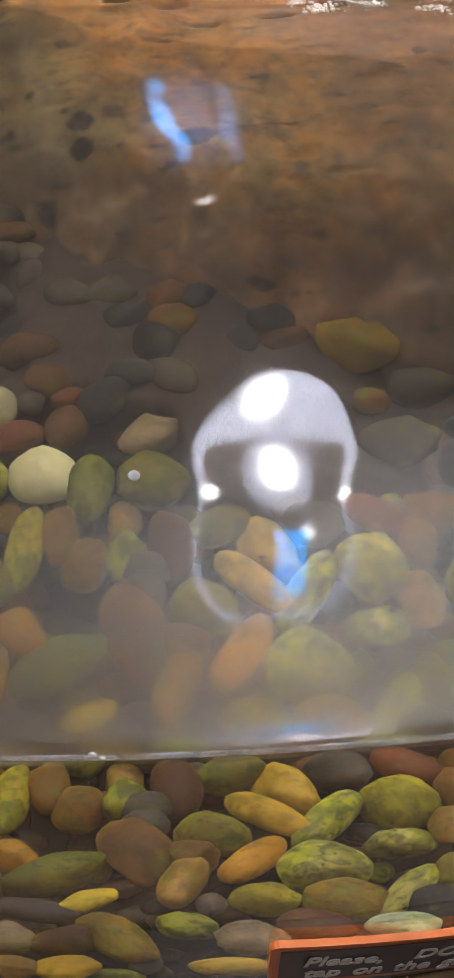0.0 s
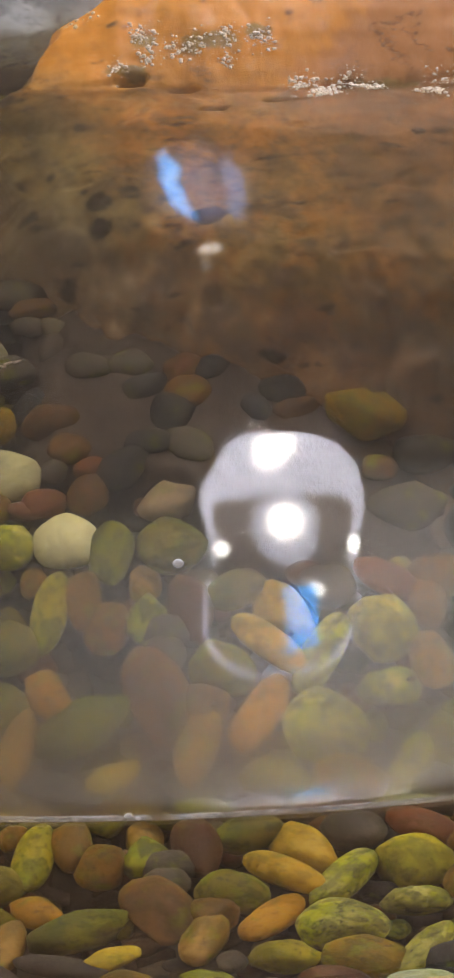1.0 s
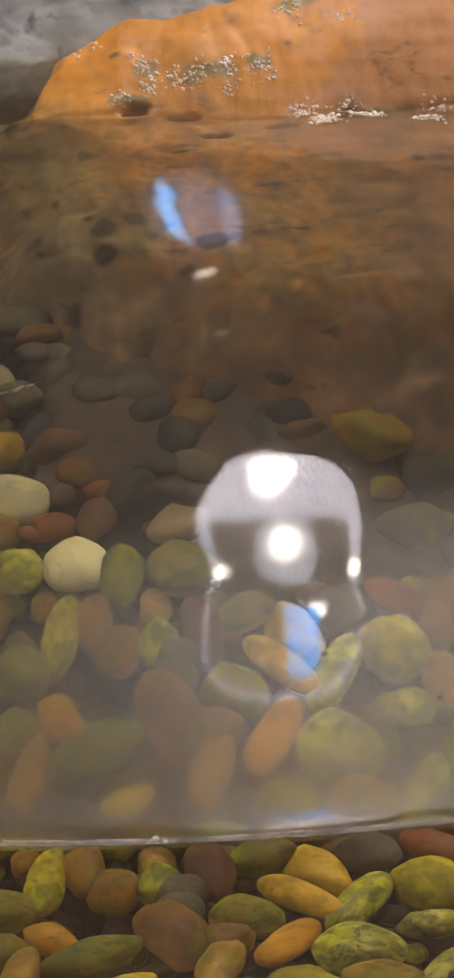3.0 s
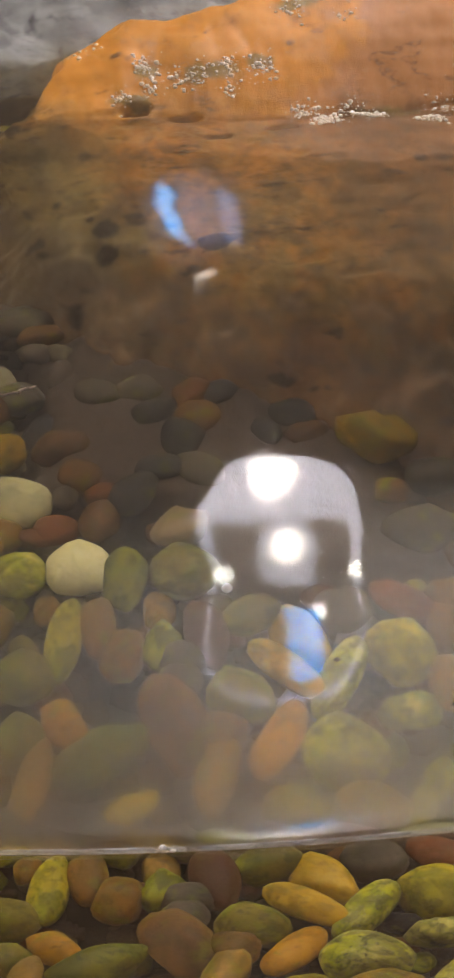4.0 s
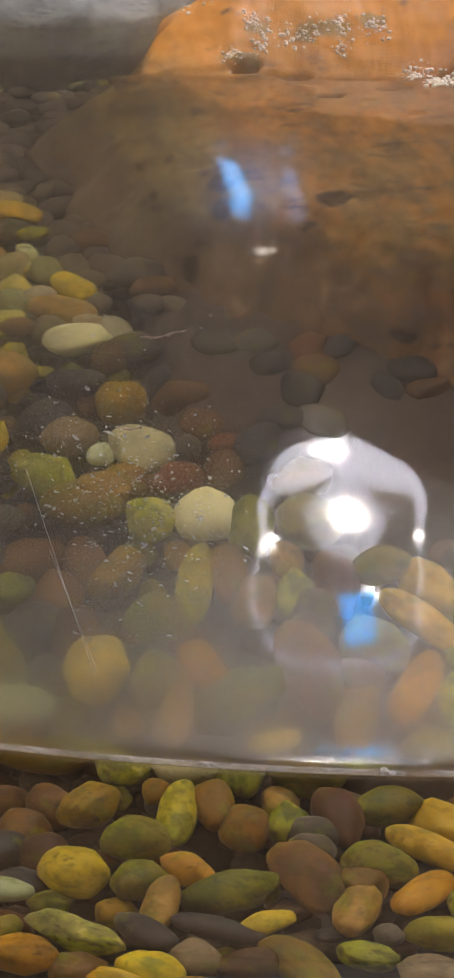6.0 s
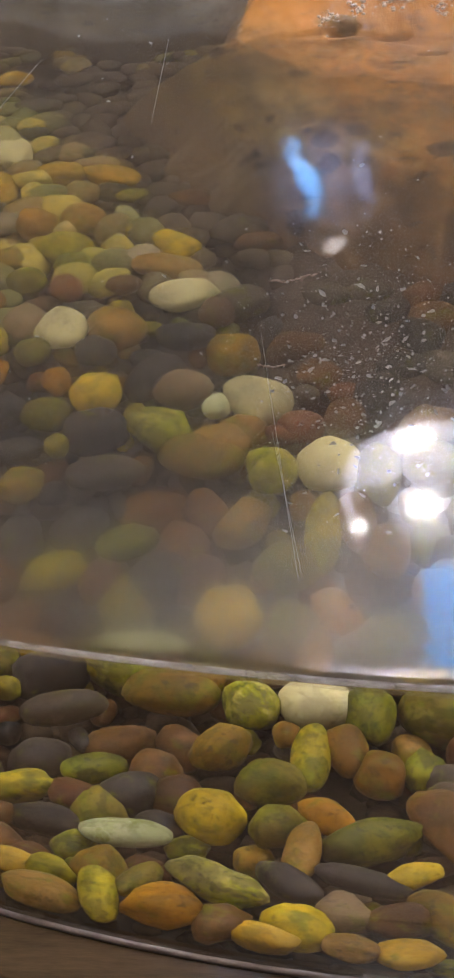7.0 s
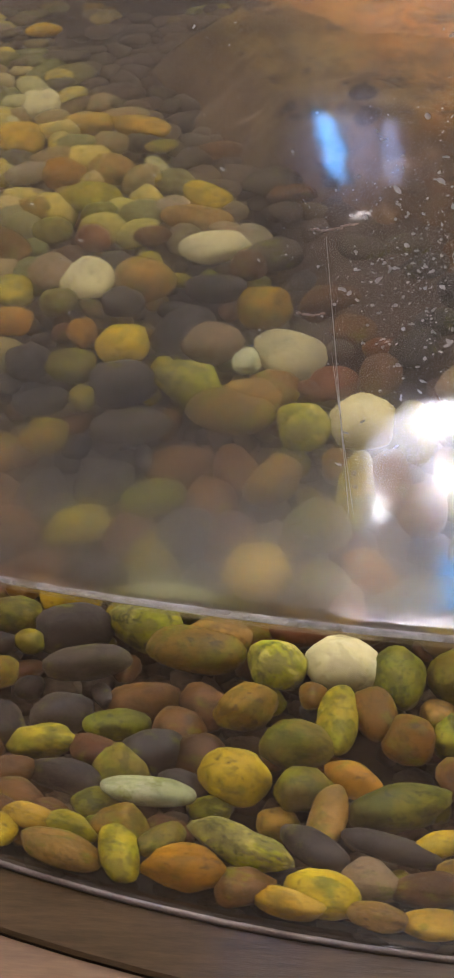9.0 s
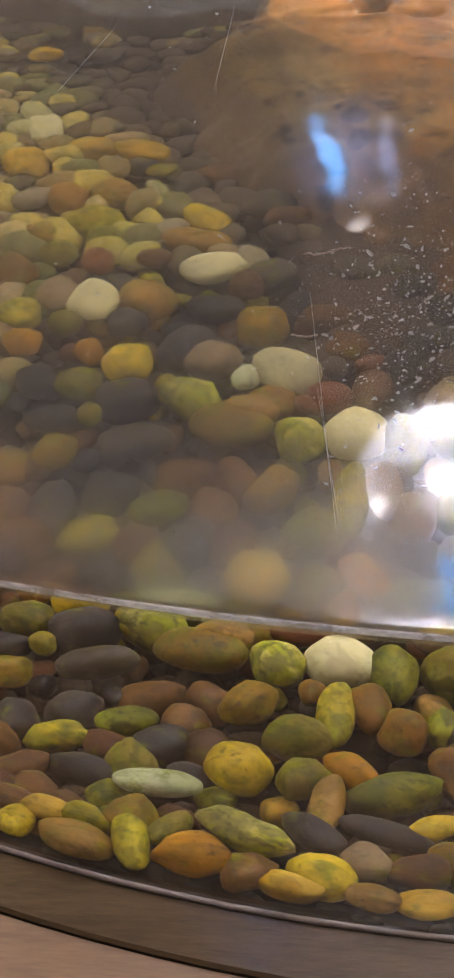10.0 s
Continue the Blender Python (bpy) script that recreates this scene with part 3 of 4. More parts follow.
    return root


# only the first panel is reflected; the other three are fill, out of view
for px_, py_, pw_, pd_, glow_ in ((0.0, 1.30, 3.0, 1.70, PANEL), (0.10, -0.62, 1.7, 1.2, PANEL_FILL), (-2.0, 1.0, 1.2, 1.2, PANEL_SIDE_FILL), (2.2, 1.3, 1.0, 1.0, PANEL_SIDE_FILL)):
    tagged(ceiling_panel(px_, py_, pw_, pd_, glow_), group="ceiling lights")


def pendant(m):
    """A dome turned towards the tank: a broad rim on one side, narrow on the other."""
    root = tagged(new("pendant_lamp"), "domed pendant lamp with glowing white rim, globe and bulbs", "pendant lamp")
    root.matrix_basis = m
    bm = bmesh.new()
    lathe(bm, [(0.015, 0.16), (0.06, 0.155), (0.13, 0.12), (0.172, 0.05), (0.180, -0.02), (0.180, -0.07), (0.170, -0.07), (0.168, -0.02),
               (0.155, 0.04), (0.10, 0.10), (0.04, 0.125), (0.015, 0.13), (0.015, 0.16)], 48)
    for v in bm.verts:
        v.co.x, v.co.y = 0.62 * v.co.x + 0.035, 0.62 * v.co.y + 0.06
    part("reflector", bm, SHADE_METAL, root, "dark grey domed metal reflector")
    # the glowing rim, broad at the lower side
    bm = bmesh.new()
    rows = []
    for i in range(72):
        a = 2 * math.pi * i / 72
        up = 0.5 + 0.5 * math.sin(a)
        band = 0.017 + 0.030 * smoothstep(0.25, 0.55, up) + 0.085 * smoothstep(0.55, 0.88, up)
        reach = 0.190 if math.sin(a) > 0 else 0.410
        ring = []
        for k, z in ((0.0, -0.105), (0.0, -0.115), (band, -0.115), (band, -0.105)):
            if math.sin(a) > 0:
                across = math.cos(a)
            else:
                across = math.copysign(abs(math.cos(a)) ** 0.42, math.cos(a)) * (1 - 0.07 * math.sin(math.pi * min(1, -2.2 * math.sin(a))) + 0.13 * smoothstep(0.35, 0.8, -math.sin(a)))
            ring.append(bm.verts.new((0.025 + (0.212 - 0.6 * k) * across, 0.072 + (reach - k) * math.sin(a), z)))
        rows.append(ring)
    lower = bmesh.new()
    for i, (p, q) in enumerate(zip(rows, rows[1:] + rows[:1])):
        down = 44 <= i < 64
        if down:
            p, q = [[lower.verts.new(v.co) for v in ring] for ring in (p, q)]
        for j in range(4):
            (lower if down else bm).faces.new((p[j], p[(j + 1) % 4], q[(j + 1) % 4], q[j]))
    bmesh.ops.remove_doubles(lower, verts=lower.verts, dist=1e-6)
    part("glowing_rim", bm, RIM_LIGHT, root, "glowing white rim")
    # the hoop glows in place of light caught on it
    part("wire_guard", lower, SHADE_DIM, root, "thin lower hoop, its dim light put in as glow")
    # added disc whose glow stands for bulb light on the shade's inside
    bm = bmesh.new()
    lathe(bm, [(0.0, -0.096), (0.175, -0.096), (0.185, -0.088), (0.175, -0.084), (0.0, -0.084)], 40)
    for v in bm.verts:
        v.co.x, v.co.y = v.co.x * 1.05 + 0.025, v.co.y * 0.95 + 0.062
    part("inner_shade", bm, SHADE_INNER, root, "inside of the shade, faint bulb light put in as glow")
    for bx, by, s, wide in ((0.000, 0.212, 0.034, 1.7), (-0.140, -0.020, 0.026, 1.0), (0.210, -0.01, 0.020, 0.9), (0.100, -0.135, 0.024, 1.1), (0.040, 0.045, 0.048, 1.0)):
        bm = bmesh.new()
        bmesh.ops.create_uvsphere(bm, u_segments=20, v_segments=12, radius=s)
        for v in bm.verts:
            v.co = Vector((v.co.x * wide + bx, v.co.y + by, v.co.z * 0.4 - (0.150 if s > 0.03 else 0.118)))
        part("bulb", bm, BULB, root, "bright round bulb")
    bm = bmesh.new()
    bmesh.ops.create_uvsphere(bm, u_segments=24, v_segments=14, radius=0.088)
    for v in bm.verts:
        v.co = Vector((v.co.x + 0.040, v.co.y * 1.1 + 0.035, v.co.z * 0.6 - 0.10))
    part("globe", bm, SHADE, root, "frosted white globe")
    bm = bmesh.new()
    low = Vector((0.035, 0.06, 0.155))
    top = m.inverted() @ Vector(((m @ low).x, (m @ low).y, z1))
    bmesh.ops.create_cone(bm, cap_ends=True, segments=10, radius1=0.005, radius2=0.005, depth=1.0)
    turn = (top - low).to_track_quat("Z", "Y").to_matrix().to_4x4()
    bmesh.ops.transform(bm, matrix=Matrix.Translation((top + low) / 2) @ turn @ Matrix.Diagonal((1, 1, (top - low).length, 1)), verts=bm.verts)
    part("cord", bm, METAL, root, "thin hanging cord")
    return root


pendant(pose(0.112, 0.947, 0.821, -46, 0, 0) @ Matrix.Scale(0.69, 4) @ pose(0, 0, 0.105))


def lit_screen(name, m, w, h, glow, label):
    root = tagged(new(name), label, "light panel")
    root.matrix_basis = m
    bm = bmesh.new()
    box(bm, -w / 2, -h / 2, 0.004, w / 2, h / 2, 0.012)
    part("screen", bm, glow, root, "glowing face", smooth=False)
    bm = bmesh.new()
    box(bm, -w / 2 + 0.004, -h / 2 + 0.004, -0.02, w / 2 - 0.004, h / 2 - 0.004, 0.003)
    part("casing", bm, METAL, root, smooth=False)
    if name.startswith("hanging"):
        top = m.inverted() @ (m @ Vector((0, 0, -0.02)) + Vector((0, 0, z1 - m.translation.z)))
        bm = bmesh.new()
        bmesh.ops.create_cone(bm, cap_ends=True, segments=10, radius1=0.0008, radius2=0.0008, depth=1.0)
        low = Vector((0, 0, -0.02))
        turn = (top - low).to_track_quat("Z", "Y").to_matrix().to_4x4()
        bmesh.ops.transform(bm, matrix=Matrix.Translation((top + low) / 2) @ turn @ Matrix.Diagonal((1, 1, (top - low).length, 1)), verts=bm.verts)
        part("hanger", bm, METAL, root, "thin metal hanging rod")
    return root


lit_screen("hanging_screen", look((0.135, 0.729, 0.780), (0.0, -3.0, -2.6)) @ pose(0, 0, 0, 0, 180, 6), 0.052, 0.092, BLUE, "small blue lit screen hanging beside the lamp")
# lit screens hung behind the tank; the broad one is added as their haze
for sx_, sy_, sz_, turn_, w_, h_, glow_, words_ in (
        (0.001, 2.073, 0.651, 0, 0.370, 0.336, BLUE_HAZE, "broad dim lavender panel added as haze round the blue screens"),
        (-0.053, 2.053, 0.639, -22, 0.059, 0.213, BLUE_DIM, "narrow blue lit screen hanging behind the tank"),
        (0.093, 2.053, 0.645, -14, 0.059, 0.179, BLUE_FAINT, "faint blue lit screen hanging behind the tank"),
        (0.026, 2.053, 0.815, -20, 0.070, 0.038, WHITE_DIM, "small dim white lamp hanging behind the tank")):
    lit_screen("hanging_screen", pose(sx_, sy_, sz_, 90, 0, 0) @ pose(0, 0, 0, 0, 0, turn_), w_, h_, glow_, words_)


# ---- tank ----
LIP = 0.026            # width of the dark ring outside the wall
tank = tagged(new("turtle_tank"), "large round clear acrylic tank on a dark wooden plinth", "tank")
tank.location = (0, R, RIM)
tank["kind"] = "structure"


def tank_part(name, bm, material, label="", smooth=True, turned=False):
    ob = mesh_object(name, bm, material, None, label, smooth, turned)
    ob.parent = tank
    ob.matrix_parent_inverse = Matrix.Translation((0, -R, -RIM))
    return ob


bm = bmesh.new()
tube_section(bm, [(R - TH, LEVEL + 0.0022), (R - TH, RIM - 0.012), (R + TH, RIM - 0.012), (R + TH, 0.298), (R + 0.5 * TH, 0.30), (R - 0.5 * TH, 0.30), (R - TH, 0.298)], 240)
touching = [f for f in bm.faces if all(abs(math.hypot(v.co.x, v.co.y - R) - R + TH) < 1e-4 and v.co.z < LEVEL + 0.0024 for v in f.verts)]
bmesh.ops.recalc_face_normals(bm, faces=bm.faces[:])
bmesh.ops.delete(bm, geom=touching, context="FACES_ONLY")
acrylic = tank_part("acrylic_wall", bm, ACRYLIC, "clear scratched acrylic wall", turned=True)
acrylic.visible_shadow = False
acrylic.data.shade_smooth()
acrylic.data.set_sharp_from_angle(angle=radians(8))
# a thin strip added as the bright line of reflected light
bm = bmesh.new()
tube_section(bm, [(R - TH - 0.0001, LEVEL + 0.0024), (R - TH - 0.0004, LEVEL + 0.0024), (R - TH - 0.0006, LEVEL + 0.0030), (R - TH - 0.0003, LEVEL + 0.0050), (R - TH - 0.0001, LEVEL + 0.0050)], 160, -0.5, 0.5)
tank_part("waterline_glint_strip", bm, WATERLINE_GLINT, "thin whitish strip painted as the bright reflection along the waterline")
bm = bmesh.new()
tube_section(bm, [(R + 0.0023, RIM - 0.0036), (R + 0.0040, RIM - 0.0036), (R + 0.0036, RIM - 0.0020), (R + 0.0023, RIM - 0.0008)], 240)
tank_part("seam", bm, SEAM, "white silicone seam")
bm = bmesh.new()
tube_section(bm, [(R - 0.02, RIM - 0.032), (R + LIP, RIM - 0.032), (R + LIP, RIM - 0.0054), (R + LIP - 0.0015, RIM - 0.0040), (R + 0.0023, RIM - 0.0040), (R + 0.0023, RIM - 0.014), (R - 0.02, RIM - 0.014)], 240)
o = tank_part("plinth_ring", bm, PLINTH, "dark glossy ring under the acrylic wall")
o.data.set_sharp_from_angle(angle=radians(40))
bm = bmesh.new()
tube_section(bm, [(R - 0.03, RIM - 0.060), (R + 0.165, RIM - 0.060), (R + 0.172, RIM - 0.050), (R + 0.172, RIM - 0.014), (R + 0.165, RIM - 0.007), (R + LIP + 0.0005, RIM - 0.007), (R + LIP + 0.0005, RIM - 0.0325), (R - 0.03, RIM - 0.0325)], 240)
o = tank_part("wooden_ledge", bm, LEDGE, "brown wooden ledge round the foot")
o.data.set_sharp_from_angle(angle=radians(35))
bm = bmesh.new()
lathe(bm, [(0.0, -0.2385), (R + 0.05, -0.2385), (R + 0.05, z0), (0.0, z0)], 96)
bmesh.ops.translate(bm, verts=bm.verts, vec=(0, R, 0))
o = tank_part("cabinet", bm, PLINTH, "dark wooden cabinet under the tank")
o.data.set_sharp_from_angle(angle=radians(40))
bm = bmesh.new()
lathe(bm, [(0.0, -0.210), (R - 0.0312, -0.210), (R - 0.0312, -0.2375), (0.0, -0.2375)], 120)
bmesh.ops.translate(bm, verts=bm.verts, vec=(0, R, 0))
o = tank_part("tank_floor", bm, FLOOR_GRIT, "dark silty tank floor")
o.data.set_sharp_from_angle(angle=radians(40))


# ---- water: gently rippled, climbing a little at the wall ----
def ripple(x, y):
    h = 0.00007 * math.sin(61 * x + 22 * y + 0.6) * math.sin(47 * y - 13 * x + 0.4)
    h += 0.00003 * math.sin(118 * x - 70 * y + 1.3) + 0.00002 * math.sin(40 * x + 150 * y)
    h += 0.00012 * noise.noise(Vector((x * 14, y * 14, 0.3)))
    return h


def water_mesh():
    angles = [radians(a) for a in np.concatenate([np.arange(-180, -32, 4.0), np.arange(-30, 30.01, 0.24), np.arange(34, 180, 4.0)])]
    near = [0.0, 0.0003, 0.0006, 0.001, 0.0014, 0.0019, 0.0025, 0.0032, 0.004, 0.005, 0.006, 0.007, 0.0085, 0.010]
    rings = near + list(np.arange(0.0125, 0.80, 0.0045)) + [0.83, 0.87, 0.91]
    rw = R - TH - 0.00005
    verts, faces = [], []
    for d in rings:
        for a in angles:
            r = rw - d
            x, y = r * math.sin(a), R - r * math.cos(a)
            verts.append((x, y, LEVEL + ripple(x, y) * min(1.0, d / 0.01) + 0.0025 * math.exp(-d / 0.0042)))
    n = len(angles)
    for i in range(len(rings) - 1):
        for j in range(n):
            k = (j + 1) % n
            faces.append((i * n + j, i * n + k, (i + 1) * n + k, (i + 1) * n + j))
    faces.append([(len(rings) - 1) * n + j for j in range(n)])
    top = len(verts)
    for j in range(n):
        verts.append(verts[j])
    for a in angles:
        verts.append((rw * math.sin(a), R - rw * math.cos(a), -0.2140))
    for j in range(n):
        k = (j + 1) % n
        faces.append((top + k, top + j, top + n + j, top + n + k))
    faces.append([top + n + j for j in range(n)][::-1])
    me = bpy.data.meshes.new("water")
    me.from_pydata(verts, [], faces)
    me.shade_smooth()
    me.materials.append(WATER)
    me.materials.append(WATER_AT_WALL)
    for p in me.polygons:
        if abs(p.normal.z) < 0.02 and p.area > 1e-5:
            p.material_index = 1
    me.set_sharp_from_angle(angle=radians(75))
    return me


water = tagged(new("water", water_mesh()), "clear slightly rippled water filling the tank", "water", kind="structure")
water.visible_shadow = False


# ---- rocks ----
# short dark clefts along the waterline of the slab
SLITS = ((-0.047, 0.649, 0.016), (-0.005, 0.640, 0.016), (0.075, 0.622, 0.018), (0.020, 0.605, 0.014), (0.125, 0.640, 0.016))


def slab_height(x, y):
    """The orange slab: shelving up out of the water towards the back."""
    n1 = noise.fractal(Vector((x * 5, y * 9, 1.0)), 0.8, 2.1, 4)
    n2 = noise.fractal(Vector((x * 26, y * 18, 4.0)), 0.7, 2.1, 3)
    edge = 0.395 - 0.45 * x + 0.25 * x * x + 0.022 * n1
    left = -0.150 + 0.16 * (0.64 - y) * (1 if y < 0.64 else -0.45) + 0.025 * n1
    shelf = -0.085 + 0.22 * x
    shelf = min(-0.040, max(-0.110, shelf))
    shore = 0.645 + 0.012 * n1
    ridge = min(0.068, 0.053 + 0.09 * x) - 0.36 * max(0.0, -0.06 - x)
    if y < shore:
        t = max(0.0, (y - edge) / (shore - edge))
        z = shelf * (1 - t ** 1.35)
    else:
        t = (y - shore) / 0.10
        z = max(-0.02, ridge) * (smoothstep(-0.9, 1.0, t) - 0.43) / 0.57 if t < 1 else max(-0.02, ridge) - 0.09 * (t - 1) ** 1.5
    pits = max(0.0, noise.noise(Vector((x * 30, y * 42, 9.0))) - 0.46)
    z += 0.011 * n1 + 0.0030 * n2 - 0.02 * pits * smoothstep(0.66, 0.60, y)
    for sx, sy, half in SLITS:
        along, across = (x - sx) / (0.7 * half), (y - sy - 0.12 * (x - sx)) / 0.0028
        z -= 0.020 * math.exp(-along ** 4 - across * across)
    # bedding steps
    s = 0.012
    k = math.floor(z / s)
    z = 0.94 * z + 0.06 * s * (k + smoothstep(0.35, 0.75, z / s - k))
    # falls away at the front edge and at the side
    z -= 0.13 * smoothstep(0.05, -0.10, y - edge + 0.012 * n2)
    low = smoothstep(0.68, 0.62, y)
    z -= (0.22 - 0.13 * low) * smoothstep(0.02, -0.045 - 0.03 * low, x - left) + 0.10 * low * smoothstep(-0.05, -0.10, x - left)
    # rounded off towards the far side and the back
    z -= 0.30 * smoothstep(0.30, 0.44, x + 0.3 * (y - 0.7) ** 2 + 0.02 * n1) + 0.25 * smoothstep(0.86, 1.00, y + 0.02 * n1)
    return z


def slab(name, height, xa, xb, ya, yb, step, material, floor_z):
    nx, ny = int((xb - xa) / step), int((yb - ya) / step)
    verts, faces = [], []
    for j in range(ny + 1):
        for i in range(nx + 1):
            x, y = xa + i * step, ya + j * step
            verts.append((x, y, max(floor_z, height(x, y))))
    w = nx + 1
    for j in range(ny):
        for i in range(nx):
            q = (j * w + i, j * w + i + 1, (j + 1) * w + i + 1, (j + 1) * w + i)
            if max(verts[k][2] for k in q) > floor_z + 1e-6:
                faces.append(q)
    me = bpy.data.meshes.new(name)
    me.from_pydata(verts, [], faces)
    bm = bmesh.new()
    bm.from_mesh(me)
    bmesh.ops.delete(bm, geom=[v for v in bm.verts if not v.link_faces], context="VERTS")
    rim = [e for e in bm.edges if e.is_boundary]
    made = bmesh.ops.extrude_edge_only(bm, edges=rim)["geom"]
    for v in made:
        if isinstance(v, bmesh.types.BMVert):
            v.co.z = floor_z - 0.005
    bm.to_mesh(me)
    bm.free()
    me.shade_smooth()
    me.materials.append(material)
    ob = new(name, me)
    ob.location.z = LEVEL
    return ob


def in_tank(x, y, margin):
    return x * x + (y - R) ** 2 < (R - margin) ** 2


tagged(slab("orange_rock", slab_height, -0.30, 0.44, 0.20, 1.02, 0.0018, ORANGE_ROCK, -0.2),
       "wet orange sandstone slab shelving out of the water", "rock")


def grey_height(x, y):
    n1 = noise.fractal(Vector((x * 9, y * 9, 7.0)), 0.8, 2.1, 5)
    d = math.hypot((x + 0.24) / 0.36, (y - 1.09) / 0.28)
    h = 0.085 * (1 - d ** 2.2) + 0.020 * n1 - 0.008
    return h if h > 0 else 14.0 * h


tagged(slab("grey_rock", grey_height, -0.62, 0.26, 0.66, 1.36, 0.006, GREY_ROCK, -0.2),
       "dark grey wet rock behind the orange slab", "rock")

# ---- foam bubbles, also standing for wet glints, where the rock leaves the water ----
def foam():
    rng = random.Random(41)
    verts, faces = [], []
    clusters = ((-0.039, 0.687, 0.012, 16), (-0.009, 0.674, 0.014, 12), (0.009, 0.676, 0.010, 9), (0.034, 0.680, 0.012, 12), (0.063, 0.677, 0.014, 14), (-0.060, 0.658, 0.010, 10),
                (-0.034, 0.668, 0.012, 9), (0.033, 0.663, 0.008, 7), (0.087, 0.731, 0.014, 8), (0.135, 0.718, 0.010, 5), (0.092, 0.643, 0.013, 20), (0.111, 0.624, 0.014, 18),
                (0.154, 0.634, 0.014, 12), (0.134, 0.642, 0.014, 12), (0.197, 0.618, 0.014, 14), (0.209, 0.647, 0.014, 9), (-0.10, 0.72, 0.02, 4))
    ball = bmesh.new()
    bmesh.ops.create_icosphere(ball, subdivisions=2, radius=1.0)
    co = np.array([v.co[:] for v in ball.verts])
    fs = [tuple(v.index for v in f.verts) for f in ball.faces]
    ball.free()
    for cx, cy, spread_by, count in clusters:
        for _ in range(int(5.0 * count)):
            x, y = rng.gauss(cx, spread_by * 0.48), rng.gauss(cy, spread_by * 0.42)
            r = 0.0005 + 0.0018 * rng.random() ** 3.0
            z = LEVEL + max(slab_height(x, y), 0.0) + 0.1 * r
            k = len(verts)
            verts.extend(map(tuple, co * np.array((r * rng.uniform(0.9, 1.2), r, 0.8 * r)) + np.array((x, y, z))))
            faces.extend(tuple(k + i for i in f) for f in fs)
    me = bpy.data.meshes.new("foam")
    me.from_pydata(verts, [], faces)
    me.shade_smooth()
    me.materials.append(FOAM_GLINT)
    tagged(new("foam", me), "small white foam bubbles, also standing in for glints on the wet rock", "foam", kind="stuff")


foam()

# ---- pebbles ----
KNOWN = []


def pebble_mesh(name, a, b, c, kind, rng, detail=3):
    bm = bmesh.new()
    bmesh.ops.create_icosphere(bm, subdivisions=detail, radius=1.0)
    seed = Vector((rng.uniform(-50, 50), rng.uniform(-50, 50), rng.uniform(-50, 50)))
    power = {"round": 0.98, "flat": 0.95, "angular": 0.86, "lump": 1.0}[kind]
    if b < 0.62 * a:
        power = 0.90
    rough = {"round": 0.16, "flat": 0.10, "angular": 0.20, "lump": 0.30}[kind]
    cuts = []
    count = {"round": 1, "flat": 1, "angular": 4, "lump": 3}[kind] if b > 0.5 * a else 0
    for _ in range(count):
        n = Vector((rng.gauss(0, 1), rng.gauss(0, 1), rng.gauss(0, 0.7))).normalized()
        cuts.append((n, rng.uniform(0.68, 0.9)))
    taper = rng.uniform(-0.25, 0.25) * (1.0 if b > 0.5 * a else 0.3)
    rough *= max(0.35, min(1.0, 1.6 * b / a)) if a < 0.5 else 1.0
    for v in bm.verts:
        p = v.co.normalized()
        p = Vector([math.copysign(abs(t) ** power, t) for t in p])
        p *= 1 + rough * noise.noise(p * 1.3 + seed) + 0.35 * rough * noise.noise(p * 3.7 + seed)
        if kind == "lump":
            p *= 1 - 0.10 * abs(noise.noise(p * 5.0 + seed))
        for n, d in cuts:
            over = p.dot(n) - d
            if over > 0:
                p -= n * over * 0.85
        p.y *= 1 + taper * p.x
        v.co = Vector((p.x * a, p.y * b, p.z * c))
    me = bpy.data.meshes.new(name)
    bm.to_mesh(me)
    bm.free()
    me.shade_smooth()
    return me


stone_rng = random.Random(11)
WORDS = {"round": "rounded", "flat": "smooth flattened", "angular": "blunt angular", "lump": "knobbly"}


def pebble(x, y, length, width, turn, colour, kind="round", drop=0.0):
    rng = stone_rng
    a, b = length * 0.515, width * 0.515
    c = min(0.0155, min(a, b) * {"round": 0.9, "flat": 0.7, "angular": 0.85, "lump": 0.9}[kind])
    # keep the whole stone inside the wall
    out = Vector((x, y - R))
    lean = math.atan2(out.y, out.x) - radians(turn)
    most = R - TH - 0.0015 - 1.05 * math.hypot(a * math.cos(lean), b * math.sin(lean))
    if out.length > most:
        x, y = x * most / out.length, R + (y - R) * most / out.length
    me = pebble_mesh("pebble", a, b, c, kind, rng)
    me.materials.append(STONE_MATERIAL[colour])
    ob = new("pebble", me)
    ob.matrix_basis = pose(x, y, BED - 0.35 * c - drop, rng.uniform(-9, 9), rng.uniform(-9, 9), turn)
    tagged(ob, f"{WORDS[kind]} {STONES[colour][4]} pebble lying on the tank floor", "pebble", "pebbles on the tank floor")
    KNOWN.append((x, y, 0.5 * (a + b)))
    return ob


pebble(-0.047, 0.207, 0.038, 0.024, 83, "fern", "round")
pebble(-0.085, 0.187, 0.018, 0.012, 82, "brown", "round")
pebble(-0.118, 0.123, 0.032, 0.030, -63, "lemon", "round")
pebble(-0.091, 0.116, 0.031, 0.022, 66, "olive", "round")
pebble(-0.070, 0.125, 0.026, 0.018, -41, "amber", "angular")
pebble(-0.082, 0.095, 0.044, 0.015, 79, "tan", "angular")
pebble(-0.055, 0.110, 0.048, 0.026, 32, "fern", "lump")
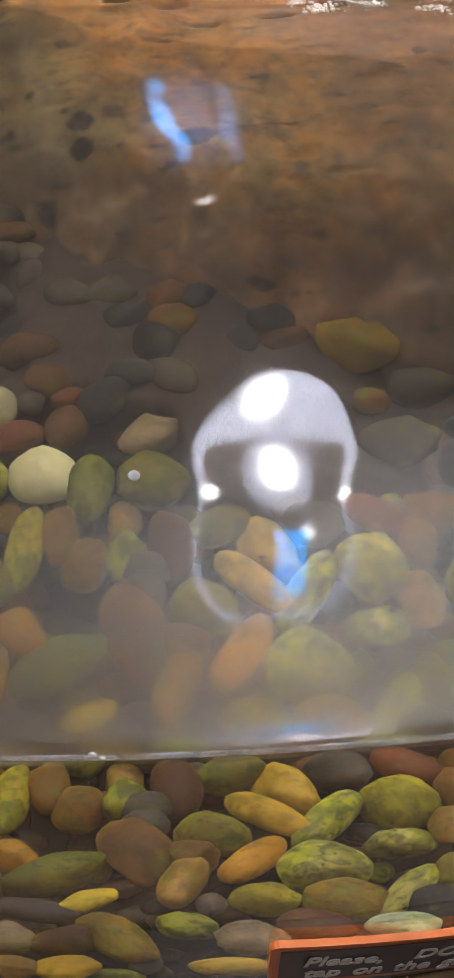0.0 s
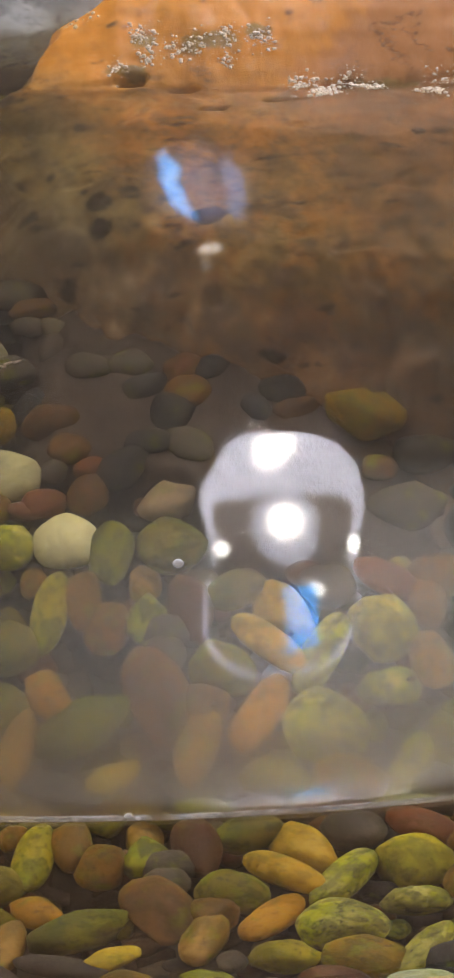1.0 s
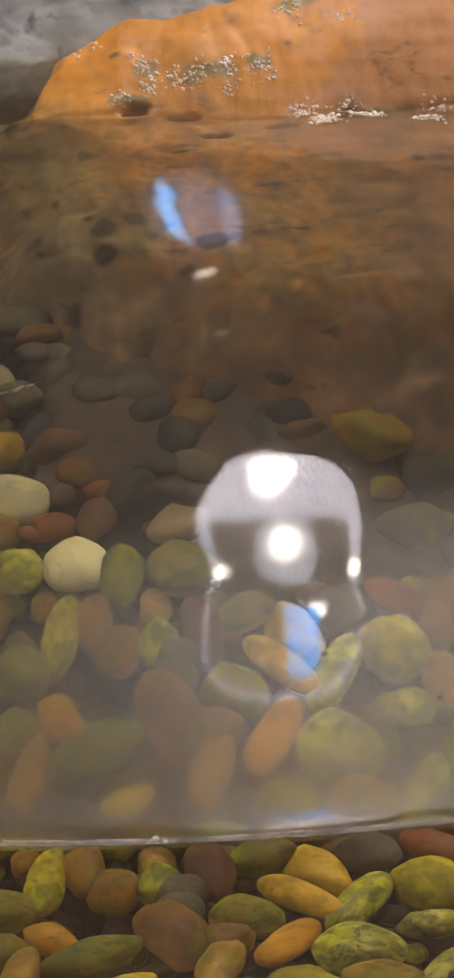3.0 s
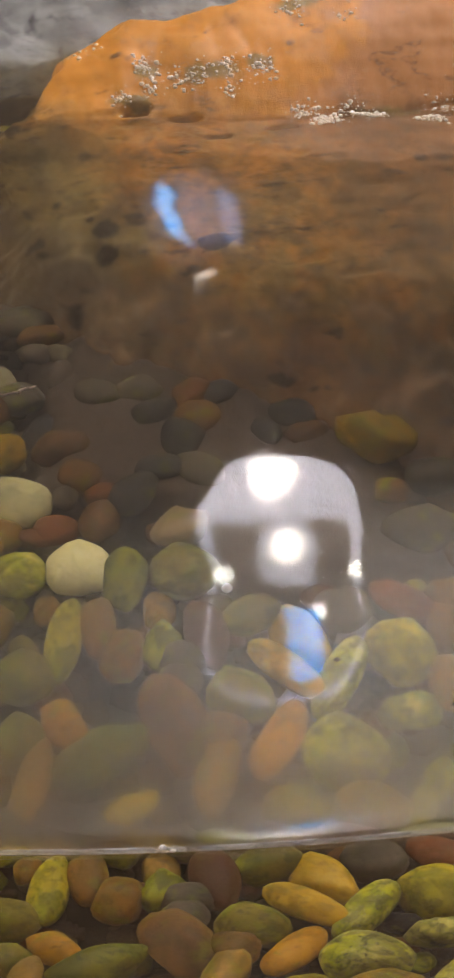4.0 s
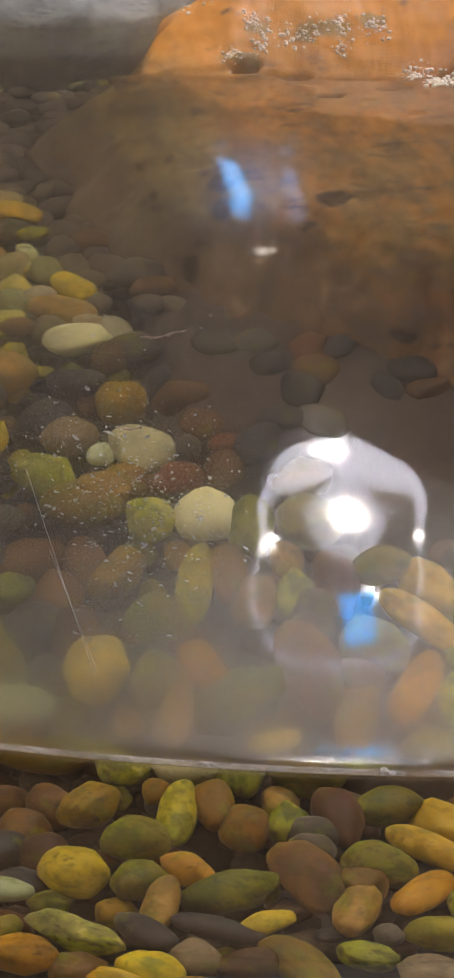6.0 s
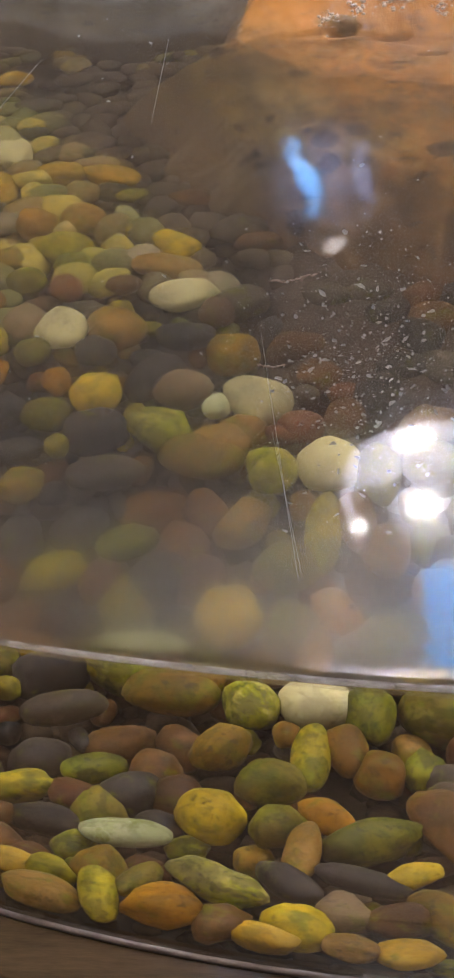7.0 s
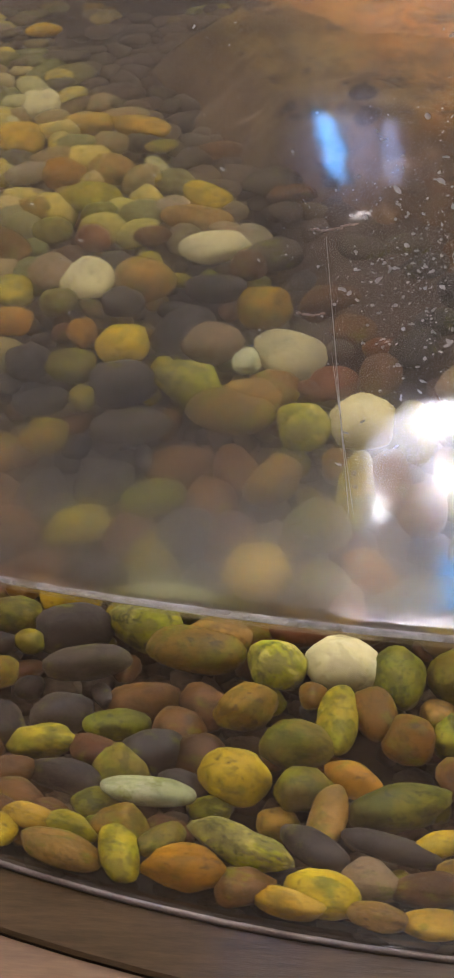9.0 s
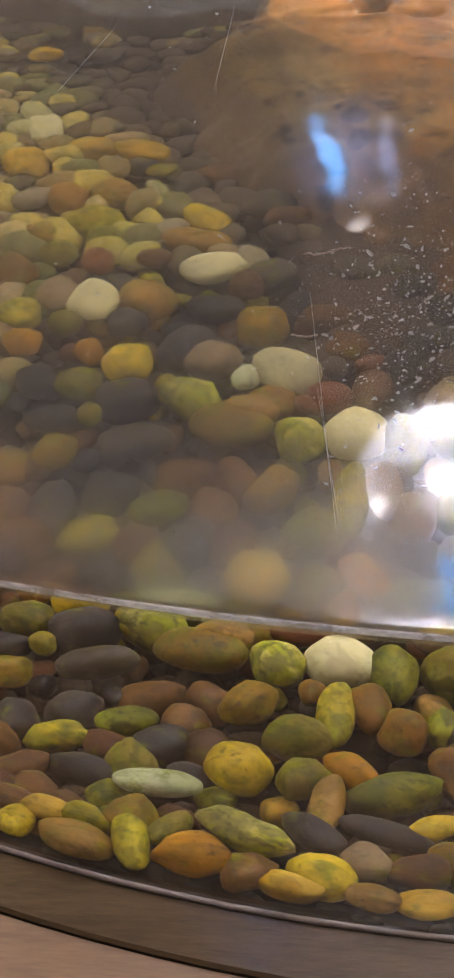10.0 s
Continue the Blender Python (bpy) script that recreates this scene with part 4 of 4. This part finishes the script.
pebble(-0.059, 0.076, 0.039, 0.017, -19, "black", "flat")
pebble(-0.041, 0.082, 0.030, 0.016, 30, "lemon", "angular")
pebble(-0.070, 0.049, 0.029, 0.022, -66, "stone", "angular")
pebble(-0.047, 0.046, 0.031, 0.022, 20, "umber", "round")
pebble(-0.118, 0.067, 0.044, 0.025, -37, "moss", "lump")
pebble(-0.089, 0.071, 0.033, 0.018, -56, "black", "round")
pebble(-0.117, 0.030, 0.035, 0.023, 67, "umber", "lump")
pebble(-0.088, 0.035, 0.035, 0.029, 77, "lemon", "round")
pebble(-0.101, 0.008, 0.032, 0.020, -33, "sand", "angular")
pebble(-0.068, 0.019, 0.025, 0.021, -49, "tan", "flat")
pebble(-0.047, 0.014, 0.026, 0.023, 13, "sand", "flat")
pebble(-0.140, 0.041, 0.036, 0.030, 29, "amber", "angular")
pebble(-0.168, 0.034, 0.050, 0.017, 89, "lime", "angular")
pebble(-0.193, 0.031, 0.035, 0.032, -1, "tan", "flat")
pebble(-0.203, 0.065, 0.024, 0.022, 38, "sand", "flat")
pebble(-0.185, 0.062, 0.023, 0.020, -45, "lime", "round")
pebble(-0.219, 0.040, 0.036, 0.016, 76, "lemon", "round")
pebble(-0.164, 0.071, 0.030, 0.022, 73, "ochre", "round")
pebble(-0.149, 0.061, 0.031, 0.014, 57, "olive", "round")
pebble(-0.154, 0.102, 0.039, 0.018, 2, "pale", "flat")
pebble(-0.174, 0.248, 0.023, 0.015, -79, "lime", "round")
pebble(-0.128, 0.233, 0.035, 0.021, -4, "tan", "round")
pebble(-0.095, 0.236, 0.019, 0.011, -10, "brick", "round")
pebble(0.041, 0.166, 0.039, 0.024, -58, "sand", "angular")
pebble(0.033, 0.149, 0.048, 0.016, -47, "sand", "round")
pebble(0.057, 0.143, 0.049, 0.018, 58, "moss", "round")
pebble(0.089, 0.156, 0.037, 0.031, -60, "lime", "round")
pebble(0.010, 0.136, 0.033, 0.025, -30, "olive", "round")
pebble(0.026, 0.113, 0.042, 0.017, 57, "amber", "round")
pebble(0.055, 0.105, 0.039, 0.034, -20, "moss", "flat")
pebble(0.085, 0.122, 0.032, 0.019, 5, "moss", "lump")
pebble(0.030, 0.079, 0.029, 0.022, -24, "lime", "round")
pebble(0.063, 0.071, 0.041, 0.030, -47, "ochre", "angular")
pebble(-0.002, 0.098, 0.043, 0.018, 76, "tan", "angular")
pebble(-0.021, 0.125, 0.052, 0.029, -71, "umber", "angular")
pebble(-0.017, 0.146, 0.022, 0.017, -53, "slate", "round")
pebble(0.000, 0.057, 0.027, 0.020, -45, "fern", "round")
pebble(0.009, 0.075, 0.018, 0.012, -86, "slate", "round")
pebble(0.025, 0.042, 0.033, 0.025, -47, "stone", "lump")
pebble(0.051, 0.050, 0.036, 0.024, -47, "maroon", "flat")
pebble(0.099, 0.063, 0.040, 0.026, -69, "black", "round")
pebble(0.086, 0.076, 0.047, 0.016, 64, "moss", "round")
pebble(0.084, 0.044, 0.031, 0.023, -12, "pale", "flat")
pebble(-0.027, 0.047, 0.049, 0.022, -61, "ochre", "round")
pebble(0.095, 0.184, 0.036, 0.017, -37, "brick", "angular")
pebble(0.064, 0.182, 0.029, 0.023, -18, "slate", "round")
pebble(0.018, 0.182, 0.034, 0.020, 20, "olive", "round")
pebble(-0.005, 0.171, 0.038, 0.022, -81, "maroon", "round")
pebble(-0.027, 0.166, 0.026, 0.021, 76, "fern", "lump")
pebble(0.109, 0.136, 0.031, 0.020, -85, "tan", "round")
pebble(0.112, 0.168, 0.031, 0.019, 85, "brown", "round")
pebble(0.106, 0.094, 0.027, 0.017, -85, "olive", "round")
pebble(-0.109, 0.265, 0.041, 0.032, -29, "cream", "flat")
pebble(-0.151, 0.273, 0.033, 0.026, 9, "stone", "round")
pebble(-0.159, 0.241, 0.042, 0.026, -12, "moss", "lump")
pebble(-0.137, 0.222, 0.046, 0.027, -5, "ochre", "flat")
pebble(-0.101, 0.213, 0.029, 0.025, -45, "moss", "round")
pebble(-0.071, 0.216, 0.036, 0.034, -72, "cream", "flat")
pebble(-0.075, 0.170, 0.046, 0.017, 84, "lime", "round")
pebble(-0.087, 0.242, 0.028, 0.021, 21, "brick", "angular")
pebble(-0.124, 0.304, 0.032, 0.031, -16, "ochre", "round")
pebble(-0.121, 0.354, 0.037, 0.026, 0, "slate", "round")
pebble(-0.156, 0.362, 0.046, 0.029, 17, "cream", "flat")
pebble(-0.117, 0.239, 0.029, 0.023, -1, "brown", "round")
pebble(-0.114, 0.177, 0.032, 0.023, 54, "ochre", "angular")
pebble(-0.059, 0.177, 0.033, 0.019, -81, "brown", "round")
pebble(-0.092, 0.151, 0.029, 0.027, -13, "olive", "round")
pebble(-0.046, 0.161, 0.029, 0.024, -77, "brown", "angular")
pebble(-0.195, 0.239, 0.037, 0.030, 10, "black", "round")
pebble(-0.200, 0.270, 0.030, 0.028, 9, "lemon", "round")
pebble(-0.168, 0.284, 0.041, 0.027, 55, "black", "round")
pebble(-0.198, 0.330, 0.041, 0.032, -48, "tan", "round")
pebble(-0.231, 0.328, 0.035, 0.032, -89, "cream", "flat")
pebble(-0.254, 0.332, 0.029, 0.027, -90, "stone", "round")
pebble(-0.274, 0.312, 0.028, 0.025, -18, "lime", "round")
pebble(-0.266, 0.285, 0.023, 0.020, -9, "amber", "round")
pebble(-0.247, 0.419, 0.041, 0.031, 9, "lime", "round")
pebble(-0.169, 0.421, 0.038, 0.025, -38, "lemon", "angular")
pebble(-0.172, 0.394, 0.047, 0.023, -10, "tan", "round")
pebble(-0.272, 0.451, 0.037, 0.031, -61, "amber", "round")
pebble(-0.238, 0.458, 0.042, 0.030, -48, "tan", "round")
pebble(-0.315, 0.503, 0.046, 0.036, -61, "sand", "round")
pebble(-0.314, 0.565, 0.055, 0.031, -72, "cream", "round")
pebble(-0.228, 0.521, 0.051, 0.028, -29, "sand", "round")
pebble(-0.267, 0.527, 0.041, 0.029, -7, "sand", "round")
pebble(-0.288, 0.356, 0.040, 0.028, -70, "brown", "round")
pebble(-0.234, 0.371, 0.027, 0.023, -63, "brick", "round")
pebble(-0.235, 0.398, 0.027, 0.023, 12, "fern", "round")
pebble(-0.263, 0.377, 0.028, 0.025, -36, "olive", "round")
pebble(-0.198, 0.373, 0.024, 0.018, -3, "umber", "round")
pebble(-0.206, 0.306, 0.025, 0.023, -43, "black", "round")
pebble(-0.224, 0.278, 0.021, 0.016, -74, "amber", "round")
pebble(-0.244, 0.304, 0.023, 0.021, 90, "olive", "round")
pebble(-0.226, 0.251, 0.027, 0.023, -4, "olive", "round")
pebble(-0.135, 0.344, 0.027, 0.023, -81, "umber", "round")
pebble(-0.132, 0.258, 0.016, 0.015, -76, "pale", "round")
pebble(-0.214, 0.225, 0.016, 0.014, -67, "lime", "round")
pebble(-0.014, 0.213, 0.037, 0.034, -10, "olive", "round")
pebble(-0.018, 0.242, 0.032, 0.025, 13, "stone", "angular")
pebble(0.122, 0.184, 0.032, 0.025, 20, "brown", "round")
pebble(0.113, 0.227, 0.042, 0.029, -1, "slate", "round", -0.008)
pebble(0.100, 0.301, 0.052, 0.038, -52, "ochre", "angular", -0.016)
pebble(0.102, 0.256, 0.022, 0.018, 1, "umber", "round", -0.008)
pebble(-0.083, 0.266, 0.016, 0.015, 14, "slate", "round")
pebble(-0.000, 0.117, 0.026, 0.023, 7, "brown", "angular")
pebble(-0.017, 0.158, 0.024, 0.019, -5, "slate", "round")
pebble(-0.061, 0.250, 0.028, 0.022, 79, "umber", "round")
pebble(0.133, 0.271, 0.041, 0.025, 9, "slate", "round")
pebble(-0.123, 0.441, 0.047, 0.031, 3, "slate", "round")
pebble(0.118, 0.332, 0.036, 0.022, -3, "umber", "round")
pebble(0.017, 0.001, 0.033, 0.015, -9, "sand", "round")
pebble(-0.153, 0.321, 0.036, 0.022, 1, "black", "round")
pebble(-0.248, 0.252, 0.026, 0.024, 4, "black", "round")
pebble(-0.234, 0.222, 0.029, 0.016, 15, "black", "round")
pebble(-0.228, 0.199, 0.025, 0.021, 26, "ochre", "round")
pebble(-0.187, 0.208, 0.040, 0.019, 4, "slate", "round")
pebble(-0.279, 0.401, 0.028, 0.026, 4, "ochre", "round")
pebble(-0.207, 0.489, 0.024, 0.015, 4, "lime", "round")
pebble(-0.309, 0.808, 0.045, 0.035, 4, "sand", "round")
pebble(-0.352, 0.737, 0.035, 0.032, 4, "sand", "round")
pebble(-0.315, 0.662, 0.043, 0.028, 4, "slate", "round")
pebble(-0.163, 0.483, 0.034, 0.021, 4, "umber", "round")
pebble(-0.112, 0.422, 0.035, 0.019, 4, "umber", "round")



# a smooth dark sheet added between slab and stones for murk and shade there
def sheet_height(x, y):
    n = noise.fractal(Vector((x * 22, y * 22, 3.0)), 0.8, 2.1, 4)
    near = 0.190 + 0.065 * smoothstep(0.012, -0.012, x) + 0.01 * n
    side = min(smoothstep(-0.130, -0.080, x + 0.01 * n), smoothstep(0.150, 0.100, x + 0.01 * n))
    return -0.200 + 0.037 * smoothstep(-0.012, 0.022, y - near) * side + 0.003 * n


tagged(slab("silt_drift", sheet_height, -0.15, 0.18, 0.16, 0.46, 0.003, BED_SHEET, -0.199), "added dark brown sheet for murk and shade between pebbles and slab", "silt", kind="stuff")

# pebbles between them, a little lower
fill_rng = random.Random(5)
# darker picks towards the slab, its shade put into the stones' colour
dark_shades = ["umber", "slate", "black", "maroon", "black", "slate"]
# mostly dark picks: real dark stones, and gap shade painted in as colour
shades = ["umber", "maroon", "ochre", "black", "umber", "fern", "tan", "umber", "black", "olive", "black", "umber", "maroon", "lime", "fern", "black", "umber"]
spots = []
for iy in range(0, 30):
    for ix in range(-17, 16):
        x, y = ix * 0.026 + 0.013 * (iy % 2) + fill_rng.uniform(-0.006, 0.006), 0.012 + iy * 0.023 + fill_rng.uniform(-0.006, 0.006)
        if not in_tank(x, y, 0.016) or slab_height(x, y) > -0.14:
            continue
        room = min(math.hypot(x - kx, y - ky) - kr for kx, ky, kr in KNOWN)
        buried = sheet_height(x, y) > -0.175
        if room > -0.004 and not (buried and (fill_rng.random() < 0.45 or (y < 0.31 and 0.0 < x < 0.10))):
            spots.append((x, y, room))
loose = []
for x, y, room in spots:
    if y < 0.36 and -0.26 < x < 0.20:
        s = min(0.034, max(0.018, 0.014 + room * 1.6)) * fill_rng.uniform(0.85, 1.1)
        pebble(x, y, s, s * fill_rng.uniform(0.6, 0.85), fill_rng.uniform(0, 180), fill_rng.choice(dark_shades if (y > 0.24 and x > -0.12) or (y > 0.17 and -0.02 < x < 0.10) else shades), fill_rng.choice(("round", "round", "flat", "angular")), -0.003 if sheet_height(x, y) > -0.175 else 0.012)
    else:
        loose.append((x, y))


def stones_mesh(name, places, detail, lo, hi, z_of, rng, material):
    """Many stones joined in one mesh."""
    models = []
    for _ in range(14):
        me = pebble_mesh("model", 1.0, rng.uniform(0.6, 0.9), rng.uniform(0.55, 0.8), rng.choice(("round", "flat", "angular")), rng, detail)
        models.append((np.array([v.co[:] for v in me.vertices]), [tuple(p.vertices) for p in me.polygons]))
        bpy.data.meshes.remove(me)
    verts, faces = [], []
    for x, y in places:
        co, fs = rng.choice(models)
        s = rng.uniform(lo, hi) * 0.5
        m = np.array(Euler((rng.uniform(-0.3, 0.3), rng.uniform(-0.3, 0.3), rng.uniform(0, 6.28))).to_matrix())
        k = len(verts)
        verts.extend(map(tuple, co @ m.T * s + np.array((x, y, z_of(x, y)))))
        faces.extend(tuple(k + i for i in f) for f in fs)
    me = bpy.data.meshes.new(name)
    me.from_pydata(verts, [], faces)
    me.shade_smooth()
    me.materials.append(material)
    return new(name, me)


far, dim_far = [], []


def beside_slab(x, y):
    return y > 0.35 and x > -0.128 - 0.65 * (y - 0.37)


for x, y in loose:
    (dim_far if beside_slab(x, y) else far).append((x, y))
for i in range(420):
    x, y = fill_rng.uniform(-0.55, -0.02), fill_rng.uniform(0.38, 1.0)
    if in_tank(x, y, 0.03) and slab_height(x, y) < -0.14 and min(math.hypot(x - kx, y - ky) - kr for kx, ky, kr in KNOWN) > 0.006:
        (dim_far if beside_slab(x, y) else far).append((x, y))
for i in range(2600):
    a, r = fill_rng.uniform(0, 2 * math.pi), (R - 0.03) * math.sqrt(fill_rng.random())
    x, y = r * math.cos(a), R + r * math.sin(a)
    if (x > 0.22 or y > 0.75 or x < -0.42) and slab_height(x, y) < -0.14:
        far.append((x, y))
tagged(stones_mesh("pebble_bed", far, 2, 0.024, 0.042, lambda x, y: BED - 0.008 + fill_rng.uniform(-0.004, 0.004), fill_rng, MIXED),
       "bed of mixed river pebbles further back", "pebbles", kind="stuff")
# these stones carry the dimness beside the slab in their colour
tagged(stones_mesh("dark_pebbles", dim_far, 2, 0.022, 0.040, lambda x, y: BED - 0.010 + fill_rng.uniform(-0.004, 0.004), fill_rng, SHADED_STONES),
       "brown pebbles beside the slab, darkened for its shade", "pebbles", kind="stuff")
under = []
for i in range(2600):
    x, y = fill_rng.uniform(-0.5, 0.42), fill_rng.uniform(0.0, 0.75)
    if in_tank(x, y, 0.012):
        under.append((x, y))
tagged(stones_mesh("gravel", under, 1, 0.014, 0.026, lambda x, y: -0.196 + fill_rng.uniform(-0.004, 0.004), fill_rng, GRAVEL),
       "fine gravel under the pebbles, darkened for the shaded gaps", "gravel", kind="stuff")


# ---- sign on the outside of the wall ----
def sign():
    """A thin plate bent round the wall, a little askew, standing on the dark ring."""
    xa, w, h, b, lean = 0.0300, 0.110, 0.0385, 0.0036, -0.12
    root = tagged(new("warning_sign"), "brown orange-edged sign with white letters fixed to the tank", "sign")
    root.location = at_wall(xa + w / 2, -0.175, TH + 0.002)
    back = Matrix.Translation(-root.location)

    def spot(u, v, out):
        return at_wall(xa + u, -0.1285 + lean * u - v, TH + 0.0006 + out)

    def plate(u0, v0, u1, v1, out0, out1, corner):
        bm = bmesh.new()
        n = 28
        rows = []
        for i in range(n + 1):
            t = 0.5 - 0.5 * math.cos(math.pi * i / n)
            u = u0 + (u1 - u0) * t
            edge = min(u - u0, u1 - u)
            cut = corner - math.sqrt(max(0.0, corner ** 2 - max(0.0, corner - edge) ** 2))
            rows.append([bm.verts.new(spot(u, v, o)) for v, o in ((v0 + cut, out0), (v0 + cut, out1), (v1 - cut, out1), (v1 - cut, out0))])
        for p, q in zip(rows, rows[1:]):
            for k in range(4):
                bm.faces.new((p[k], q[k], q[(k + 1) % 4], p[(k + 1) % 4]))
        bm.faces.new(rows[0])
        bm.faces.new(rows[-1][::-1])
        bmesh.ops.transform(bm, matrix=back, verts=bm.verts)
        return bm

    part("border", plate(0, 0, w, h, 0.0, 0.0026, 0.003), SIGN_ORANGE, root, "orange plastic border", smooth=False)
    part("face", plate(b, b, w - b, h - b, 0.0010, 0.0030, 0.001), SIGN_BROWN, root, "dark brown face", smooth=False)
    for words, u, v in (("Please,", 0.0118, 0.0185), ("DO", 0.0533, 0.0185), ("NOT", 0.0750, 0.0185),
                        ("tap", 0.0125, 0.0312), ("on", 0.0310, 0.0312), ("the", 0.0468, 0.0312), ("glass", 0.0655, 0.0312)):
        cu = bpy.data.curves.new("lettering", "FONT")
        cu.body, cu.size, cu.extrude, cu.shear, cu.offset = words, 0.0112, 0.0002, 0.10, 0.00020
        ob = new("lettering", cu)
        ob.data.materials.append(SIGN_WHITE)
        ob.parent = root
        ob.matrix_basis = back @ Matrix.Translation(spot(u, v, 0.0034)) @ pose(0, 0, 0, 90, 0, math.degrees(wall_turn(xa + u + 0.01))) @ pose(0, 0, 0, 0, 0, -6.8) @ Matrix.Diagonal((1.0, 1.15, 1.0, 1.0))
        tagged(ob, "white lettering")


sign()


# ---- small things on the wall and on the water ----
def drop(x, z, s, clear):
    bm = bmesh.new()
    bmesh.ops.create_uvsphere(bm, u_segments=14, v_segments=9, radius=s)
    for v in bm.verts:
        v.co.y *= 0.6
        v.co.x *= 1 + (0.30 if clear else 0.06) * math.sin(4 * v.co.z / s + 900 * x)
        v.co.z *= 1.15 if v.co.z > 0 else 0.9
    ob = mesh_object("water_drop", bm, DROP if clear else BEAD)
    ob.matrix_basis = Matrix.Translation(at_wall(x, z, -TH - 0.0002)) @ pose(0, 0, 0, 0, 0, math.degrees(wall_turn(x)))
    ob.visible_shadow = False
    tagged(ob, "small clear drop clinging to the acrylic wall", "water drop", "drops on the tank wall")


for dx, dz, ds in ((-0.0983, 0.0298, 0.0008), (-0.1008, 0.0342, 0.0006), (-0.0773, 0.0287, 0.0008), (-0.0757, 0.0155, 0.0007), (-0.0890, 0.0490, 0.0007),
                   (-0.0886, 0.0455, 0.0006), (-0.0175, 0.0020, 0.0013), (-0.0150, 0.0006, 0.0010), (0.0221, 0.0725, 0.0008), (0.0000, 0.0947, 0.0013),
                   (0.0058, 0.0496, 0.0009), (0.0496, 0.0543, 0.0011)):
    drop(dx, dz, 0.8 * ds, ds < 0.0012 and dz > 0.0035)


def scratch(xa, za, xb, zb, width):
    bm = bmesh.new()
    rows = []
    for i in range(13):
        t = i / 12
        w = width * (0.35 + 0.65 * math.sin(math.pi * min(1, max(0, t)) ) + 0.05)
        x, z = xa + (xb - xa) * t, za + (zb - za) * t
        rows.append([bm.verts.new(at_wall(x - w, z, -TH - 0.0001)), bm.verts.new(at_wall(x, z, -TH - 0.0002)), bm.verts.new(at_wall(x + w, z, -TH - 0.0001))])
    for p, q in zip(rows, rows[1:]):
        for j in range(2):
            bm.faces.new((p[j], p[j + 1], q[j + 1], q[j]))
    ob = mesh_object("scratch", bm, SCUFF)
    ob.parent = tank
    ob.matrix_parent_inverse = Matrix.Translation((0, -R, -RIM))


scratch(-0.0961, 0.0985, -0.0892, 0.0352, 0.00006)
scratch(-0.0945, 0.0770, -0.0884, 0.0370, 0.00006)
scratch(-0.0938, 0.0750, -0.0900, 0.0430, 0.00006)
scratch(-0.1277, 0.1430, -0.1396, 0.1330, 0.00007)
scratch(-0.1080, 0.1460, -0.1120, 0.1340, 0.00004)


def flecks():
    rng = random.Random(23)
    verts, faces = [], []
    for i in range(760):
        if i < 560:
            x, z = rng.gauss(-0.077, 0.0105), rng.gauss(0.094, 0.012)
        elif i < 610:
            x, z = rng.uniform(-0.094, -0.070), rng.uniform(0.050, 0.085)
        else:
            x, z = rng.uniform(-0.17, -0.06), rng.uniform(0.012, 0.150)
        s = 0.00009 + (0.00030 if i < 610 else 0.00012) * rng.random() ** 3.5
        long = s * rng.uniform(1.3, 2.8) if rng.random() < 0.3 else s * rng.uniform(0.8, 1.4)
        t, bend = rng.gauss(0.2, 0.8), rng.uniform(-0.25, 0.25)
        k = len(verts)
        for j in range(5):
            f = j / 2 - 1
            w = s * (1 - 0.5 * f * f) * rng.uniform(0.5, 1.3)
            u, v = long * f, bend * long * (f * f - 0.5)
            for side, out in ((-1, 0.0), (0, 0.5), (1, 0.0)):
                q = v + side * w
                verts.append(tuple(at_wall(x + u * math.cos(t) - q * math.sin(t), z + u * math.sin(t) + q * math.cos(t), -TH - 0.0001 - out * s)))
        faces.extend((k + 3 * j + m, k + 3 * j + m + 1, k + 3 * j + m + 4, k + 3 * j + m + 3) for j in range(4) for m in range(2))
    me = bpy.data.meshes.new("dried_flecks")
    me.from_pydata(verts, [], faces)
    me.shade_smooth()
    me.materials.append(FLECK)
    tagged(new("dried_flecks", me), "pale dried water flecks on the acrylic wall", "flecks", kind="stuff")


flecks()


def scrap(x, y, length, turn, seed):
    """A ragged shred of shed skin floating on the water: torn flakes hanging together on a thin strand."""
    rng = random.Random(seed)
    bm = bmesh.new()
    for k in range(16):
        t = k / 15
        cx, cy = (t - 0.5) * length, length * 0.07 * math.sin(5 * t + seed) + rng.gauss(0, 0.02) * length
        reach, lean = length * rng.uniform(0.05, 0.13), rng.uniform(-0.9, 0.9) + (1.57 if rng.random() < 0.25 else 0)
        ring = []
        for j in range(7):
            a = 6.283 * j / 7
            u, v = reach * math.cos(a) * rng.uniform(0.7, 1.2), 0.38 * reach * math.sin(a) * rng.uniform(0.5, 1.3)
            ring.append(bm.verts.new((cx + u * math.cos(lean) - v * math.sin(lean), cy + u * math.sin(lean) + v * math.cos(lean), 0.0003 + 0.0006 * rng.random())))
        middle = bm.verts.new((cx, cy, 0.0011 + 0.0006 * rng.random()))
        for j in range(7):
            bm.faces.new((ring[j], ring[(j + 1) % 7], middle))
    bmesh.ops.solidify(bm, geom=bm.faces[:], thickness=0.0002)
    ob = mesh_object("floating_shred", bm, SCUM)
    ob.matrix_basis = pose(x, y, LEVEL + 0.0003, 0, 0, turn)
    tagged(ob, "ragged pale pinkish shred floating on the water", "debris")


scrap(-0.089, 0.224, 0.020, 12, 3)
scrap(-0.098, 0.153, 0.010, 5, 8)
